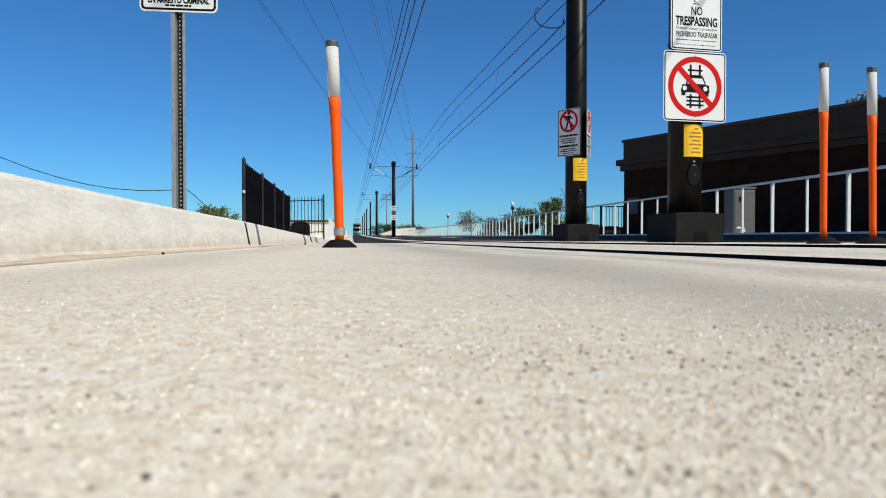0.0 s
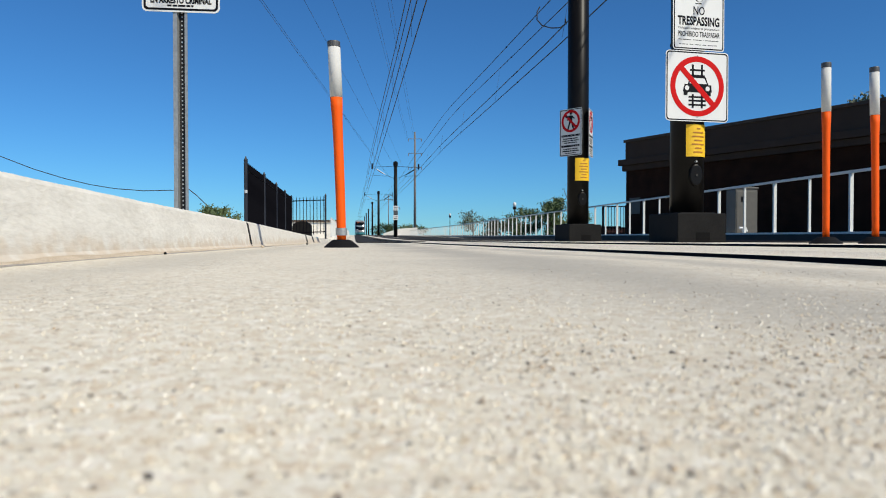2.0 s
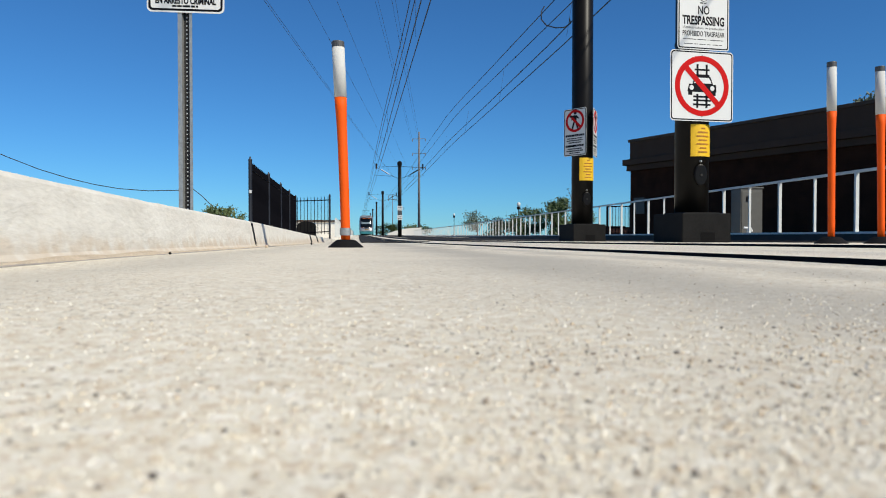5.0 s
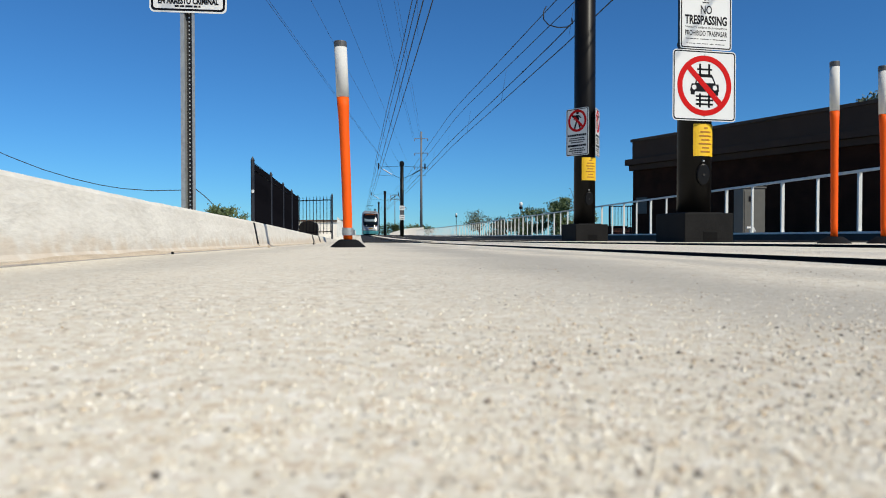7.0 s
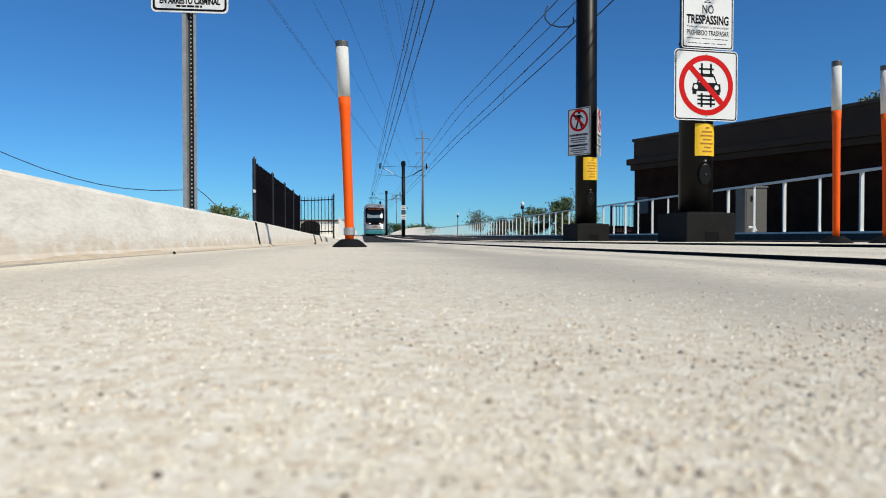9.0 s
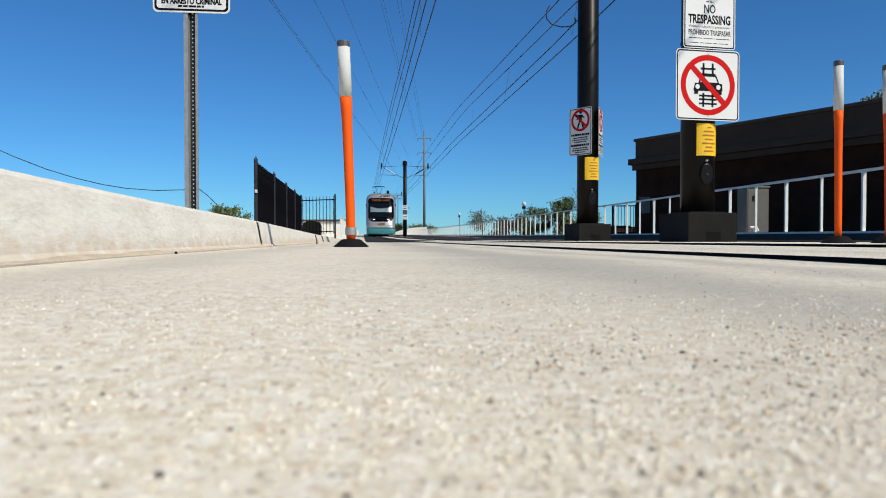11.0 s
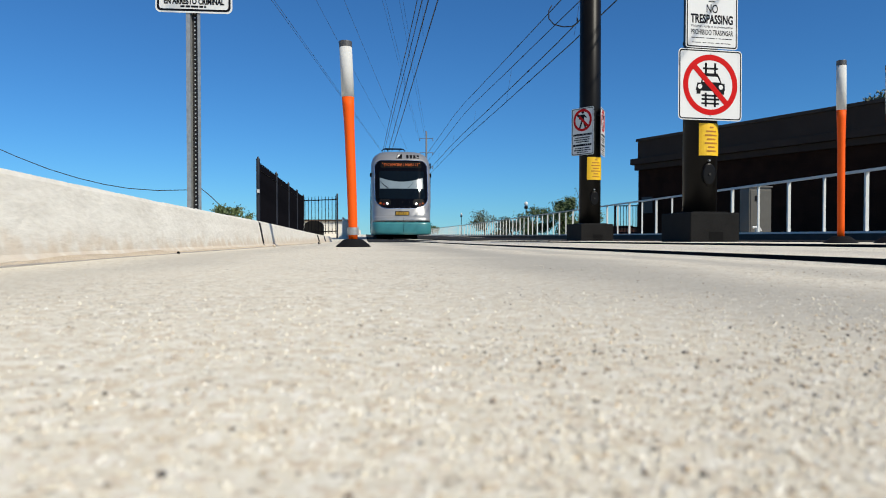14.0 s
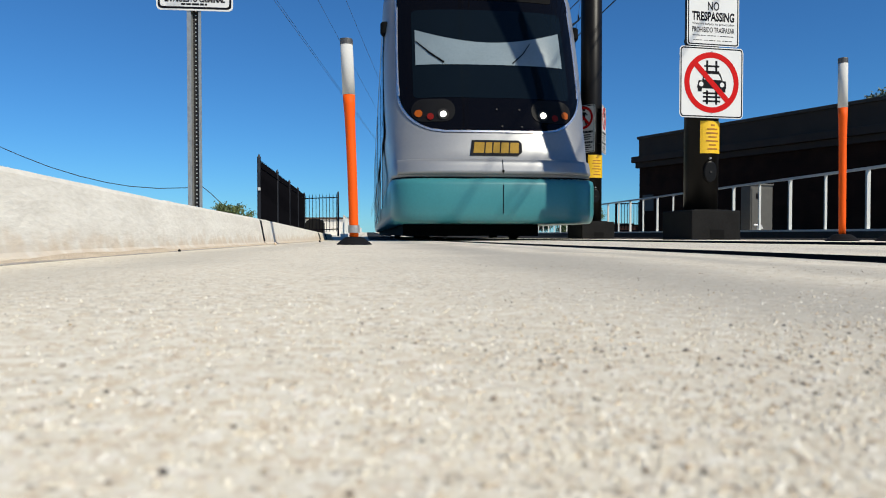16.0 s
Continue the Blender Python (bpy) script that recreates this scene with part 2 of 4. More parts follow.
def lathe(profile, sides=24, bm=None, m=None):
    """A turned form from (radius, height) pairs, closed at both ends."""
    b = bmesh.new()
    rings = [[b.verts.new((r * math.cos(2 * math.pi * k / sides), r * math.sin(2 * math.pi * k / sides), z)) for k in range(sides)] for r, z in profile]
    for a, c in zip(rings, rings[1:]):
        for k in range(sides):
            b.faces.new((a[k], a[(k + 1) % sides], c[(k + 1) % sides], c[k]))
    b.faces.new(rings[0][::-1])
    b.faces.new(rings[-1])
    if m is not None:
        bmesh.ops.transform(b, matrix=m, verts=b.verts)
    return merge(bm, b)


def tube(points, r, sides=8, bm=None):
    """A round bar along a line of points; r is one radius or one for each point."""
    b = bmesh.new()
    pts = [Vector(p) for p in points]
    rs = r if isinstance(r, (list, tuple)) else [r] * len(pts)
    rings = []
    for i, p in enumerate(pts):
        d = (pts[min(i + 1, len(pts) - 1)] - pts[max(i - 1, 0)]).normalized()
        u = d.orthogonal().normalized() if abs(d.z) > 0.9 else d.cross(Vector((0, 0, 1))).normalized()
        v = d.cross(u)
        rings.append([b.verts.new(p + (u * math.cos(2 * math.pi * k / sides) + v * math.sin(2 * math.pi * k / sides)) * rs[i]) for k in range(sides)])
    for a, c in zip(rings, rings[1:]):
        for k in range(sides):
            b.faces.new((a[k], a[(k + 1) % sides], c[(k + 1) % sides], c[k]))
    b.faces.new(rings[0][::-1])
    b.faces.new(rings[-1])
    bmesh.ops.recalc_face_normals(b, faces=b.faces)
    return merge(bm, b)


def smooth01(x):
    x = min(1, max(0, x))
    return x * x * (3 - 2 * x)


PROFILE_Y = [-4000, 0, 1.6, 4, 9, 20, 30, 48, 88, 160, 230, 300, 4000]
PROFILE_Z = [0, 0, 0, -0.012, -0.035, -0.073, -0.085, -0.05, 0.14, 0.52, 0.62, 0.62, 0.62]


def ground_z(o, y):
    """Height of the paving at offset o from the track's centre line."""
    z = float(np.interp(y, PROFILE_Y, PROFILE_Z))
    return z + 0.008 * smooth01((o + 0.6) / 1.4) + 0.012 * smooth01((o - 0.79) / 0.26)


def place(o, y, z=None):
    """World point at offset o from the track's centre line."""
    return Vector((TRACK0 - SLOPE * y + o, y, ground_z(o, y) if z is None else z))


# ---- ground: one sheet with the flangeways sunk into it ----
def build_ground():
    ys = [-3000, -300, -40, -8, -3, -1, -0.3, 0, 0.1, 0.2, 0.3, 0.5, 0.8, 1.2, 1.6, 2.2, 3, 4, 5, 6, 7.5, 9, 11, 14, 17, 20, 25, 30, 38, 48, 60, 72, 88,
          105, 125, 145, 160, 190, 230, 300, 500, 1000, 3000]
    os_ = [(-3000, 0), (-300, 0), (-60, 0), (-12, 0), (-4, 0), (-2.6, 0), (-2, 0), (-1.6, 0), (-1.2, 0)]
    for c in (0.2, 4.6):
        for r in (-0.7175, 0.7175):
            os_ += [(c + r - 0.13, 0), (c + r - 0.127, -0.07), (c + r + 0.127, -0.07), (c + r + 0.13, 0)]
        if c == 0.2:
            os_ += [(1.3, 0), (2.0, 0), (2.8, 0)]
    os_ = sorted(os_ + [(0, 0), (4.6, 0), (-0.2, 0), (0.5, 0)]) + [(6, 0), (7.2, 0), (14, 0), (60, 0), (300, 0), (3000, 0)]
    bm = bmesh.new()
    grid = [[bm.verts.new(place(o, y) + Vector((0, 0, dz))) for o, dz in os_] for y in ys]
    for a, c in zip(grid, grid[1:]):
        for k in range(len(os_) - 1):
            bm.faces.new((a[k], a[k + 1], c[k + 1], c[k]))
    ob = link("ground", bm, M_GROUND)
    tagged(ob, "pale sandy concrete paving with speckled aggregate", "ground", kind="structure")
    ob.data.materials.append(M_RUBBER)
    ob.data.materials.append(M_UNSEENDARK)
    for f in ob.data.polygons:
        if min(ob.data.vertices[v].co.z - ground_z(0.5, ob.data.vertices[v].co.y) for v in f.vertices) < -0.04:
            f.material_index = 1
        # unseen stretch past the railing, dark to keep bounce off the building
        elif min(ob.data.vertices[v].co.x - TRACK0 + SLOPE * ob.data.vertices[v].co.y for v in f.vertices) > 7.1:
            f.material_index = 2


build_ground()


def strip(name, o0, o1, y0, y1, h0, h1, material, step=3.0, bevel=0.0, parent=None, chip=0.0):
    """A bar that follows the track's line and the ground's rise, from height h0 to h1 above the ground."""
    bm = bmesh.new()
    n = max(1, int((y1 - y0) / step))
    rings = []
    for i in range(n + 1):
        y = y0 + (y1 - y0) * i / n
        rows = [(o0, h0), (o1, h0), (o1, h1 - bevel), (o1 - bevel, h1), (o0 + bevel, h1), (o0, h1 - bevel)] if bevel else [(o0, h0), (o1, h0), (o1, h1), (o0, h1)]
        rings.append([bm.verts.new(place(o, y) + Vector((chip * noise.noise((y * 9, o * 7, h * 9)), 0, h + chip * (h > 0) * noise.noise((y * 7, 5 + o * 30, 0))))) for o, h in rows])
    k = len(rings[0])
    for a, c in zip(rings, rings[1:]):
        for j in range(k):
            bm.faces.new((a[j], a[(j + 1) % k], c[(j + 1) % k], c[j]))
    bm.faces.new(rings[0][::-1])
    bm.faces.new(rings[-1])
    bmesh.ops.recalc_face_normals(bm, faces=bm.faces)
    return link(name, bm, material, parent)


for c in (0.2, 4.6):
    for r in (-0.7175, 0.7175):
        tagged(strip("rail", c + r - 0.035, c + r + 0.035, -6, 300, -0.10, -0.014, M_DARKSTEEL, 4, 0.01),
               "dark worn steel rail sunk in paving", "rail", "rails of the two tracks")

for o0, o1, y0 in ((-0.37, 0.1, 16), (-1.5, -0.66, 11), (1.06, 1.7, 18), (1.95, 2.98, 12), (3.0, 3.74, 7), (4.02, 5.17, 6.5), (5.46, 6.35, 6)):
    tagged(strip("track_bed", o0, o1, y0, 260, -0.02, 0.012, M_BALLAST, 3), "dark stone ballast between the rails", "track bed", "ballast beds", "structure")

# kerb pieces: a battered face that drops slowly with distance, and a rough lip at its foot
KERB = -2.18


def kerb_height(y):
    return float(np.interp(y, [0.8, 1.24, 1.5, 2.16, 4.3, 10, 13], [0.18, 0.175, 0.171, 0.165, 0.16, 0.115, 0.098]))


def kerb_point(y, q):
    """Along the kerb's section: q from 0 at the foot of the face to 1 at its upper edge."""
    h = kerb_height(y)
    rough = 0.0016 * noise.noise((y * 11, q * 5, 0)) + 0.0012 * noise.noise((y * 31, q * 13, 3))
    return place(KERB - 0.03 * q + rough, y) + Vector((0, 0, 0.006 + (h - 0.012) * q))


def kerb_piece(y0, y1):
    bm = bmesh.new()
    n = max(2, int((y1 - y0) / 0.05))
    rings = []
    for i in range(n + 1):
        y = y0 + (y1 - y0) * i / n
        h = kerb_height(y) + 0.0015 * noise.noise((y * 8, 5, 0))
        lip = 0.009 + 0.004 * noise.noise((y * 6, 8, 0)) + 0.003 * noise.noise((y * 23, 8, 0))
        low = [place(KERB + 0.016 + 0.005 * noise.noise((y * 9, 2, 0)), y) + Vector((0, 0, -0.03)),
               place(KERB + 0.013 + 0.005 * noise.noise((y * 9, 2, 0)), y) + Vector((0, 0, lip * 0.7)), place(KERB + 0.006, y) + Vector((0, 0, lip))]
        face = [kerb_point(y, q) for q in (0.07, 0.16, 0.3, 0.5, 0.7, 0.86, 0.97)]
        top = [place(KERB - 0.036, y) + Vector((0, 0, h)), place(KERB - 0.47, y) + Vector((0, 0, h)), place(KERB - 0.48, y) + Vector((0, 0, h - 0.008)), place(KERB - 0.5, y) + Vector((0, 0, -0.03))]
        rings.append([bm.verts.new(p) for p in low + face + top])
    k = len(rings[0])
    for a, c in zip(rings, rings[1:]):
        for j in range(k):
            bm.faces.new((a[j], a[(j + 1) % k], c[(j + 1) % k], c[j]))
    bm.faces.new(rings[0][::-1])
    bm.faces.new(rings[-1])
    bmesh.ops.recalc_face_normals(bm, faces=bm.faces)
    return tagged(link("kerb", bm, M_KERBSTONE), "rough pale concrete kerb beside the paving", "kerb", "kerb pieces", "structure")


def kerb_seal(y, w):
    """Dark sealant that fills the gap between two kerb pieces."""
    bm = bmesh.new()
    rows = [[bm.verts.new(kerb_point(yy, q) + Vector((0.003, 0, 0))) for q in (0.1, 0.4, 0.7, 0.98)] + [bm.verts.new(place(KERB - 0.45, yy) + Vector((0, 0, kerb_height(yy) - 0.002))), bm.verts.new(place(KERB - 0.45, yy))] for yy in (y - w / 2, y + w / 2)]
    for j in range(6):
        bm.faces.new((rows[0][j], rows[0][(j + 1) % 6], rows[1][(j + 1) % 6], rows[1][j]))
    bm.faces.new(rows[0][::-1])
    bm.faces.new(rows[1])
    bmesh.ops.recalc_face_normals(bm, faces=bm.faces)
    tagged(link("kerb_joint", bm, M_SEAL), "black sealant in a kerb joint", "joint", "kerb joints", "structure")


for y0, y1 in ((-3, 4.25), (4.30, 9.3), (9.5, 10.75), (11.0, 13.0)):
    kerb_piece(y0, y1)
for y, w in ((4.275, 0.05), (9.4, 0.2), (10.87, 0.25)):
    kerb_seal(y, w)


def sand_drift():
    """Loose sand gathered along the foot of the kerb, with an uneven edge."""
    bm = bmesh.new()
    rows = []
    for k in range(181):
        y = 0.3 + 0.05 * k
        w = 0.006 + 0.05 * max(0.0, noise.noise((y * 2.3, 3.1, 0)) + 0.15) * (1.0 if y < 2.4 else 0.5)
        h = 0.004 + 0.25 * w + 0.003 * noise.noise((y * 9, 1, 0))
        rows.append([bm.verts.new(place(KERB + 0.01, y) + Vector((0, 0, h))), bm.verts.new(place(KERB + 0.02 + w * 0.4, y) + Vector((0, 0, h * 0.7))), bm.verts.new(place(KERB + 0.02 + w, y) + Vector((0, 0, -0.001)))])
    for a, c in zip(rows, rows[1:]):
        for j in range(2):
            bm.faces.new((a[j], a[j + 1], c[j + 1], c[j]))
    tagged(link("sand_drift", bm, M_SAND), "tan sand gathered along the foot of the kerb", "sand", kind="stuff")
    tagged(strip("joint", KERB + 0.022, KERB + 0.05, -3, 9.1, -0.02, 0.0015, M_JOINT, 0.4), "dark dusty joint along the kerb", "joint", kind="structure")
    rnd = random.Random(21)
    for k in range(7):
        y = rnd.uniform(1.6, 8.5) if k else 2.1
        r = rnd.uniform(0.004, 0.011)
        b = bmesh.new()
        bmesh.ops.create_icosphere(b, subdivisions=1, radius=r)
        for v in b.verts:
            v.co *= rnd.uniform(0.75, 1.2)
        ob = link("pebble", b, M_BOX if k % 3 == 0 else M_SAND)
        ob.location = place(KERB + 0.05 + rnd.uniform(0, 0.12), y) + Vector((0, 0, r * 0.6))
        tagged(ob, "small loose stone beside the kerb", "pebble", "pebbles")


sand_drift()


def grit():
    """Coarse sand grains set in the paving, thickest close to the eye's stretch of ground."""
    rnd = random.Random(5)
    shape = [(1, 0, 0), (0, 1, 0), (-1, 0, 0), (0, -1, 0), (0, 0, 1), (0, 0, -1)]
    tri = [(0, 1, 4), (1, 2, 4), (2, 3, 4), (3, 0, 4), (1, 0, 5), (2, 1, 5), (3, 2, 5), (0, 3, 5)]
    FLAT = Matrix.Diagonal((0.9, 0.9, 0.75))
    vs, fs = [], []
    for n, y0, y1, r0, r1 in ((9000, 0.10, 0.40, 0.0004, 0.0017), (9000, 0.40, 1.3, 0.0005, 0.0014)):
        for k in range(n):
            y = math.sqrt(rnd.uniform(y0 * y0, y1 * y1))
            x = rnd.uniform(-0.68, 0.68) * y
            o = x - TRACK0 + SLOPE * y
            if o < -2.0 or o > -0.85 or rnd.random() > (0.05 + 0.75 * min(1.0, max(0.0, (x / max(y, 0.12) + 0.25) / 0.8))) * min(1.0, max(0.15, 0.75 + 1.6 * noise.noise((x * 14, y * 9, 0)))):
                continue
            r = r0 + (r1 - r0) * rnd.random() ** 2.5
            c = place(o, y) + Vector((0, 0, r * rnd.uniform(-0.3, 0.25)))
            turn = Euler((rnd.uniform(0, 3), rnd.uniform(0, 3), rnd.uniform(0, 3))).to_matrix()
            i = len(vs)
            vs += [c + FLAT @ turn @ (Vector(p) * r * rnd.uniform(0.7, 1.25)) for p in shape]
            fs += [tuple(i + q for q in f) for f in tri]
    me = bpy.data.meshes.new("grit")
    me.from_pydata(vs, [], fs)
    me.materials.append(M_GRIT)
    tagged(new("grit", me), "pale, tan and dark sand grains in the paving", "grit", kind="stuff")


def pale_grit():
    """Raised pale and tan aggregate that roughens the paving."""
    rnd = np.random.default_rng(17)
    n = 30000
    y = np.exp(rnd.uniform(math.log(0.1), math.log(0.62), n))
    x = rnd.uniform(-0.68, 0.68, n) * y
    o = x - TRACK0 + SLOPE * y
    keep = (o > KERB + 0.06) & (o < -0.8) & (rnd.random(n) < 0.5 + 0.8 * (x / y + 0.4))
    clump = np.array([noise.noise((a * 22, b * 14, 7)) for a, b in zip(x, y)])
    keep &= rnd.random(n) < np.clip(0.75 + 1.1 * clump, 0.2, 1)
    x, y = x[keep], y[keep]
    n = len(x)
    r = 0.0004 + 0.0013 * rnd.random(n) ** 3
    shape = np.array([(1, 0, 0), (0, 1, 0), (-1, 0, 0), (0, -1, 0), (0, 0, 1), (0, 0, -1)], float)
    tri = np.array([(0, 1, 4), (1, 2, 4), (2, 3, 4), (3, 0, 4), (1, 0, 5), (2, 1, 5), (3, 2, 5), (0, 3, 5)])
    a = rnd.uniform(0, 6.283, n)
    pts = shape[None] * rnd.uniform(0.65, 1.3, (n, 6, 1)) * r[:, None, None]
    tilt = rnd.uniform(-0.8, 0.8, n)
    px, pz = pts[..., 0] * np.cos(tilt)[:, None] - pts[..., 2] * np.sin(tilt)[:, None], pts[..., 0] * np.sin(tilt)[:, None] + pts[..., 2] * np.cos(tilt)[:, None]
    qx, qy = px * np.cos(a)[:, None] - pts[..., 1] * np.sin(a)[:, None], px * np.sin(a)[:, None] + pts[..., 1] * np.cos(a)[:, None]
    base = r * rnd.uniform(-0.5, 0.0, n) - 0.0002 * np.clip(y - 0.3, 0, 1)
    vs = np.stack([qx + x[:, None], qy + y[:, None], pz * 0.85 + base[:, None]], -1).reshape(-1, 3)
    fs = (tri[None] + 6 * np.arange(n)[:, None, None]).reshape(-1, 3)
    me = bpy.data.meshes.new("aggregate")
    me.from_pydata(vs.tolist(), [], fs.tolist())
    me.materials.append(M_AGGREGATE)
    tagged(new("aggregate", me), "raised pale and tan aggregate in the paving", "aggregate", kind="stuff")


def grain_material(name, steps):
    m = bpy.data.materials.new(name)
    m.use_nodes = True
    nt = m.node_tree
    p = nt.nodes["Principled BSDF"]
    p.inputs["Roughness"].default_value, p.inputs["Specular IOR Level"].default_value = 0.88, 0.2
    ramp = nt.nodes.new("ShaderNodeValToRGB")
    ramp.color_ramp.interpolation = "CONSTANT"
    e = ramp.color_ramp.elements
    for k, (pos, c) in enumerate(steps):
        el = e[k] if k < 2 else e.new(pos)
        el.position, el.color = pos, (*c, 1)
    nt.links.new(nt.nodes.new("ShaderNodeNewGeometry").outputs["Random Per Island"], ramp.inputs[0])
    nt.links.new(ramp.outputs[0], p.inputs["Base Color"])
    return m


M_GRIT = grain_material("sand grains", ((0.0, (0.60, 0.55, 0.45)), (0.35, (0.64, 0.60, 0.50)), (0.45, (0.55, 0.45, 0.32)), (0.60, (0.38, 0.29, 0.20)), (0.74, (0.24, 0.20, 0.165)), (0.90, (0.11, 0.10, 0.092))))
M_AGGREGATE = grain_material("aggregate grains", ((0.0, (0.62, 0.575, 0.475)), (0.42, (0.70, 0.665, 0.58)), (0.66, (0.58, 0.515, 0.40)), (0.86, (0.50, 0.41, 0.30)), (0.95, (0.40, 0.33, 0.25))))
grit()
pale_grit()


# ---- delineator posts ----
def delineator(x, y, h, r, lean, label):
    t = thing("delineator_post", pose(x, y, ground_z(x - TRACK0 + SLOPE * y, y) - 0.002), label, "delineator post", "flexible posts")
    part("base", lathe([(0.105, 0), (0.105, 0.008), (0.06, 0.045), (0.045, 0.05)], 28), M_RUBBER, t, "black rubber base")
    lo, hi = 0.04, h * 0.731

    def shift(bm):
        for v in bm.verts:
            v.co.x += lean * (v.co.z / h) ** 1.3
        return bm
    prof = [(r * 0.74, lo)] + [(r * (0.74 + 0.009 * k), lo + (hi - lo) * k / 10) for k in range(1, 8)] + [(r * 0.86, hi - 0.13), (r * 0.95, hi - 0.06), (r, hi)]
    part("tube", shift(lathe(prof, 24)), M_ORANGE, t, "orange plastic tube", True)
    part("sleeve", shift(lathe([(r * 1.02, hi - 0.002), (r * 1.02, (hi + h) / 2), (r * 1.02, h - 0.035)], 24)), M_WHITE, t, "white reflective sleeve", True)
    part("cap", shift(lathe([(r * 1.04, h - 0.035), (r * 1.04, h - 0.004), (r, h)], 24)), M_CAP, t, "grey cap")
    if lean < -0.03:
        part("collar", shift(lathe([(r * 0.93, 0.075), (r * 0.93, 0.12)], 24)), M_STEEL, t, "silver band")
    return t


delineator(-0.624, 4.2, 1.24, 0.0372, -0.045, "leaning orange post with white sleeve on rubber base")
delineator(2.625, 4.8, 1.243, 0.030, -0.008, "orange flexible post with white sleeve beside the track")
delineator(2.985, 4.83, 1.22, 0.030, -0.02, "orange flexible post with white sleeve, slightly bowed")


# ---- catenary poles with their signs ----
def near_pole(px, py, name, turn, boxw, boxh):
    z = ground_z(px - TRACK0 + SLOPE * py, py)
    t = thing("catenary_pole", pose(px, py, z, 0, 0, turn), name, "catenary pole", "catenary poles")
    part("shaft", lathe([(0.182, 0.0), (0.180, 2), (0.17, 7.6)], 40), M_POLE, t, "", True)
    w = boxw / 2
    bm = box(-w, w, -w, w, -0.02, boxh, 0.012)
    part("base_cover", bm, M_BOX, t, "dark plastic base cover")
    return t


P2 = near_pole(2.705, 7.8, "dark bronze catenary pole carrying warning signs", 14, 0.59, 0.318)
P1 = near_pole(2.29, 12.0, "dark bronze catenary pole with pedestrian warning signs", 15, 0.59, 0.29)


def curved_patch(r, a0, a1, z0, z1, n=10):
    """A thin sheet wrapped round a pole, from angle a0 to a1 (degrees from the side that faces -y, towards +x)."""
    bm = bmesh.new()
    rows = [[bm.verts.new((rr * math.sin(radians(a0 + (a1 - a0) * k / n)), -rr * math.cos(radians(a0 + (a1 - a0) * k / n)), z)) for k in range(n + 1)] for rr, z in ((r, z0), (r, z1))]
    for k in range(n):
        bm.faces.new((rows[0][k], rows[0][k + 1], rows[1][k + 1], rows[1][k]))
    geo = bmesh.ops.extrude_face_region(bm, geom=bm.faces[:])
    for v in geo["geom"]:
        if isinstance(v, bmesh.types.BMVert):
            v.co.x, v.co.y = v.co.x * (1 + 0.004 / r), v.co.y * (1 + 0.004 / r)
    bmesh.ops.recalc_face_normals(bm, faces=bm.faces)
    return bm


def pole_fittings(p, a0, a1, z0, z1, hz):
    tag = part("warning_tag", curved_patch(0.187, a0, a1, z0, z1), M_YELLOW, p, "yellow warning tag with printed lines")
    h = z1 - z0
    for k in range(7):
        w = (0.16, 0.46, 0.55, 0.38, 0.56, 0.3, 0.42)[k]
        mid, half = (a0 + a1) / 2, (a1 - a0) / 2 * w
        zz = z1 - h * (0.13 + 0.122 * k)
        part("printed_line", curved_patch(0.1915, mid - half, mid + half, zz - h * 0.02, zz + h * 0.02, 6), M_TAGTEXT, tag)
    a = radians((a0 + a1) / 2 - 9)
    m = Matrix.Translation((0.183 * math.sin(a), -0.183 * math.cos(a), hz)) @ Matrix.Rotation(a, 4, "Z") @ Matrix.Rotation(radians(90), 4, "X")
    cover = lathe([(0.075, -0.03), (0.075, 0.014), (0.066, 0.021)], 28)
    for v in cover.verts:
        v.co.y *= 1.6
    bmesh.ops.transform(cover, matrix=m, verts=cover.verts)
    hand = part("handhole_cover", cover, M_POLE, p, "oval cover plate")
    part("bolt", lathe([(0.014, 0.015), (0.014, 0.028)], 10, None, m), M_DARKSTEEL, hand, "dull bolt")
    part("bolt", lathe([(0.014, -0.01), (0.010, 0.02)], 10, None, Matrix.Translation((0, 0, 0.15)) @ m), M_STEEL, p, "bright bolt")
    for z in (2.2, 4.6):
        part("seam_band", lathe([(0.187, z), (0.187, z + 0.02)], 40), M_POLE, p)


pole_fittings(P2, -36, 48, 0.94, 1.29, 0.735)
pole_fittings(P1, -40, 54, 1.035, 1.42, 0.72)
for p, w, h in ((P2, 0.295, 0.318), (P1, 0.295, 0.29)):
    part("cover_cap", box(-w * 0.72, w * 0.72, -w * 0.72, w * 0.72, h - 0.01, h + 0.012, 0.005), M_BOX, p)
    # solid dark block whose colour gives the shade of an opening
    hole = box(-0.075, 0.095, -w - 0.0025, -w + 0.05, -0.01, 0.11, 0.0)
    part("opening_block", hole, M_UNDER, p, "dark block for the shaded opening at the foot")


# ---- signs ----
def outline(w, h, r, cx=0.0, cz=0.0, n=6):
    pts = []
    for sx, sz, a0 in ((1, 1, 0), (-1, 1, 90), (-1, -1, 180), (1, -1, 270)):
        for k in range(n + 1):
            a = radians(a0 + 90 * k / n)
            pts.append((cx + sx * (w / 2 - r) + r * math.cos(a), cz + sz * (h / 2 - r) + r * math.sin(a)))
    return pts


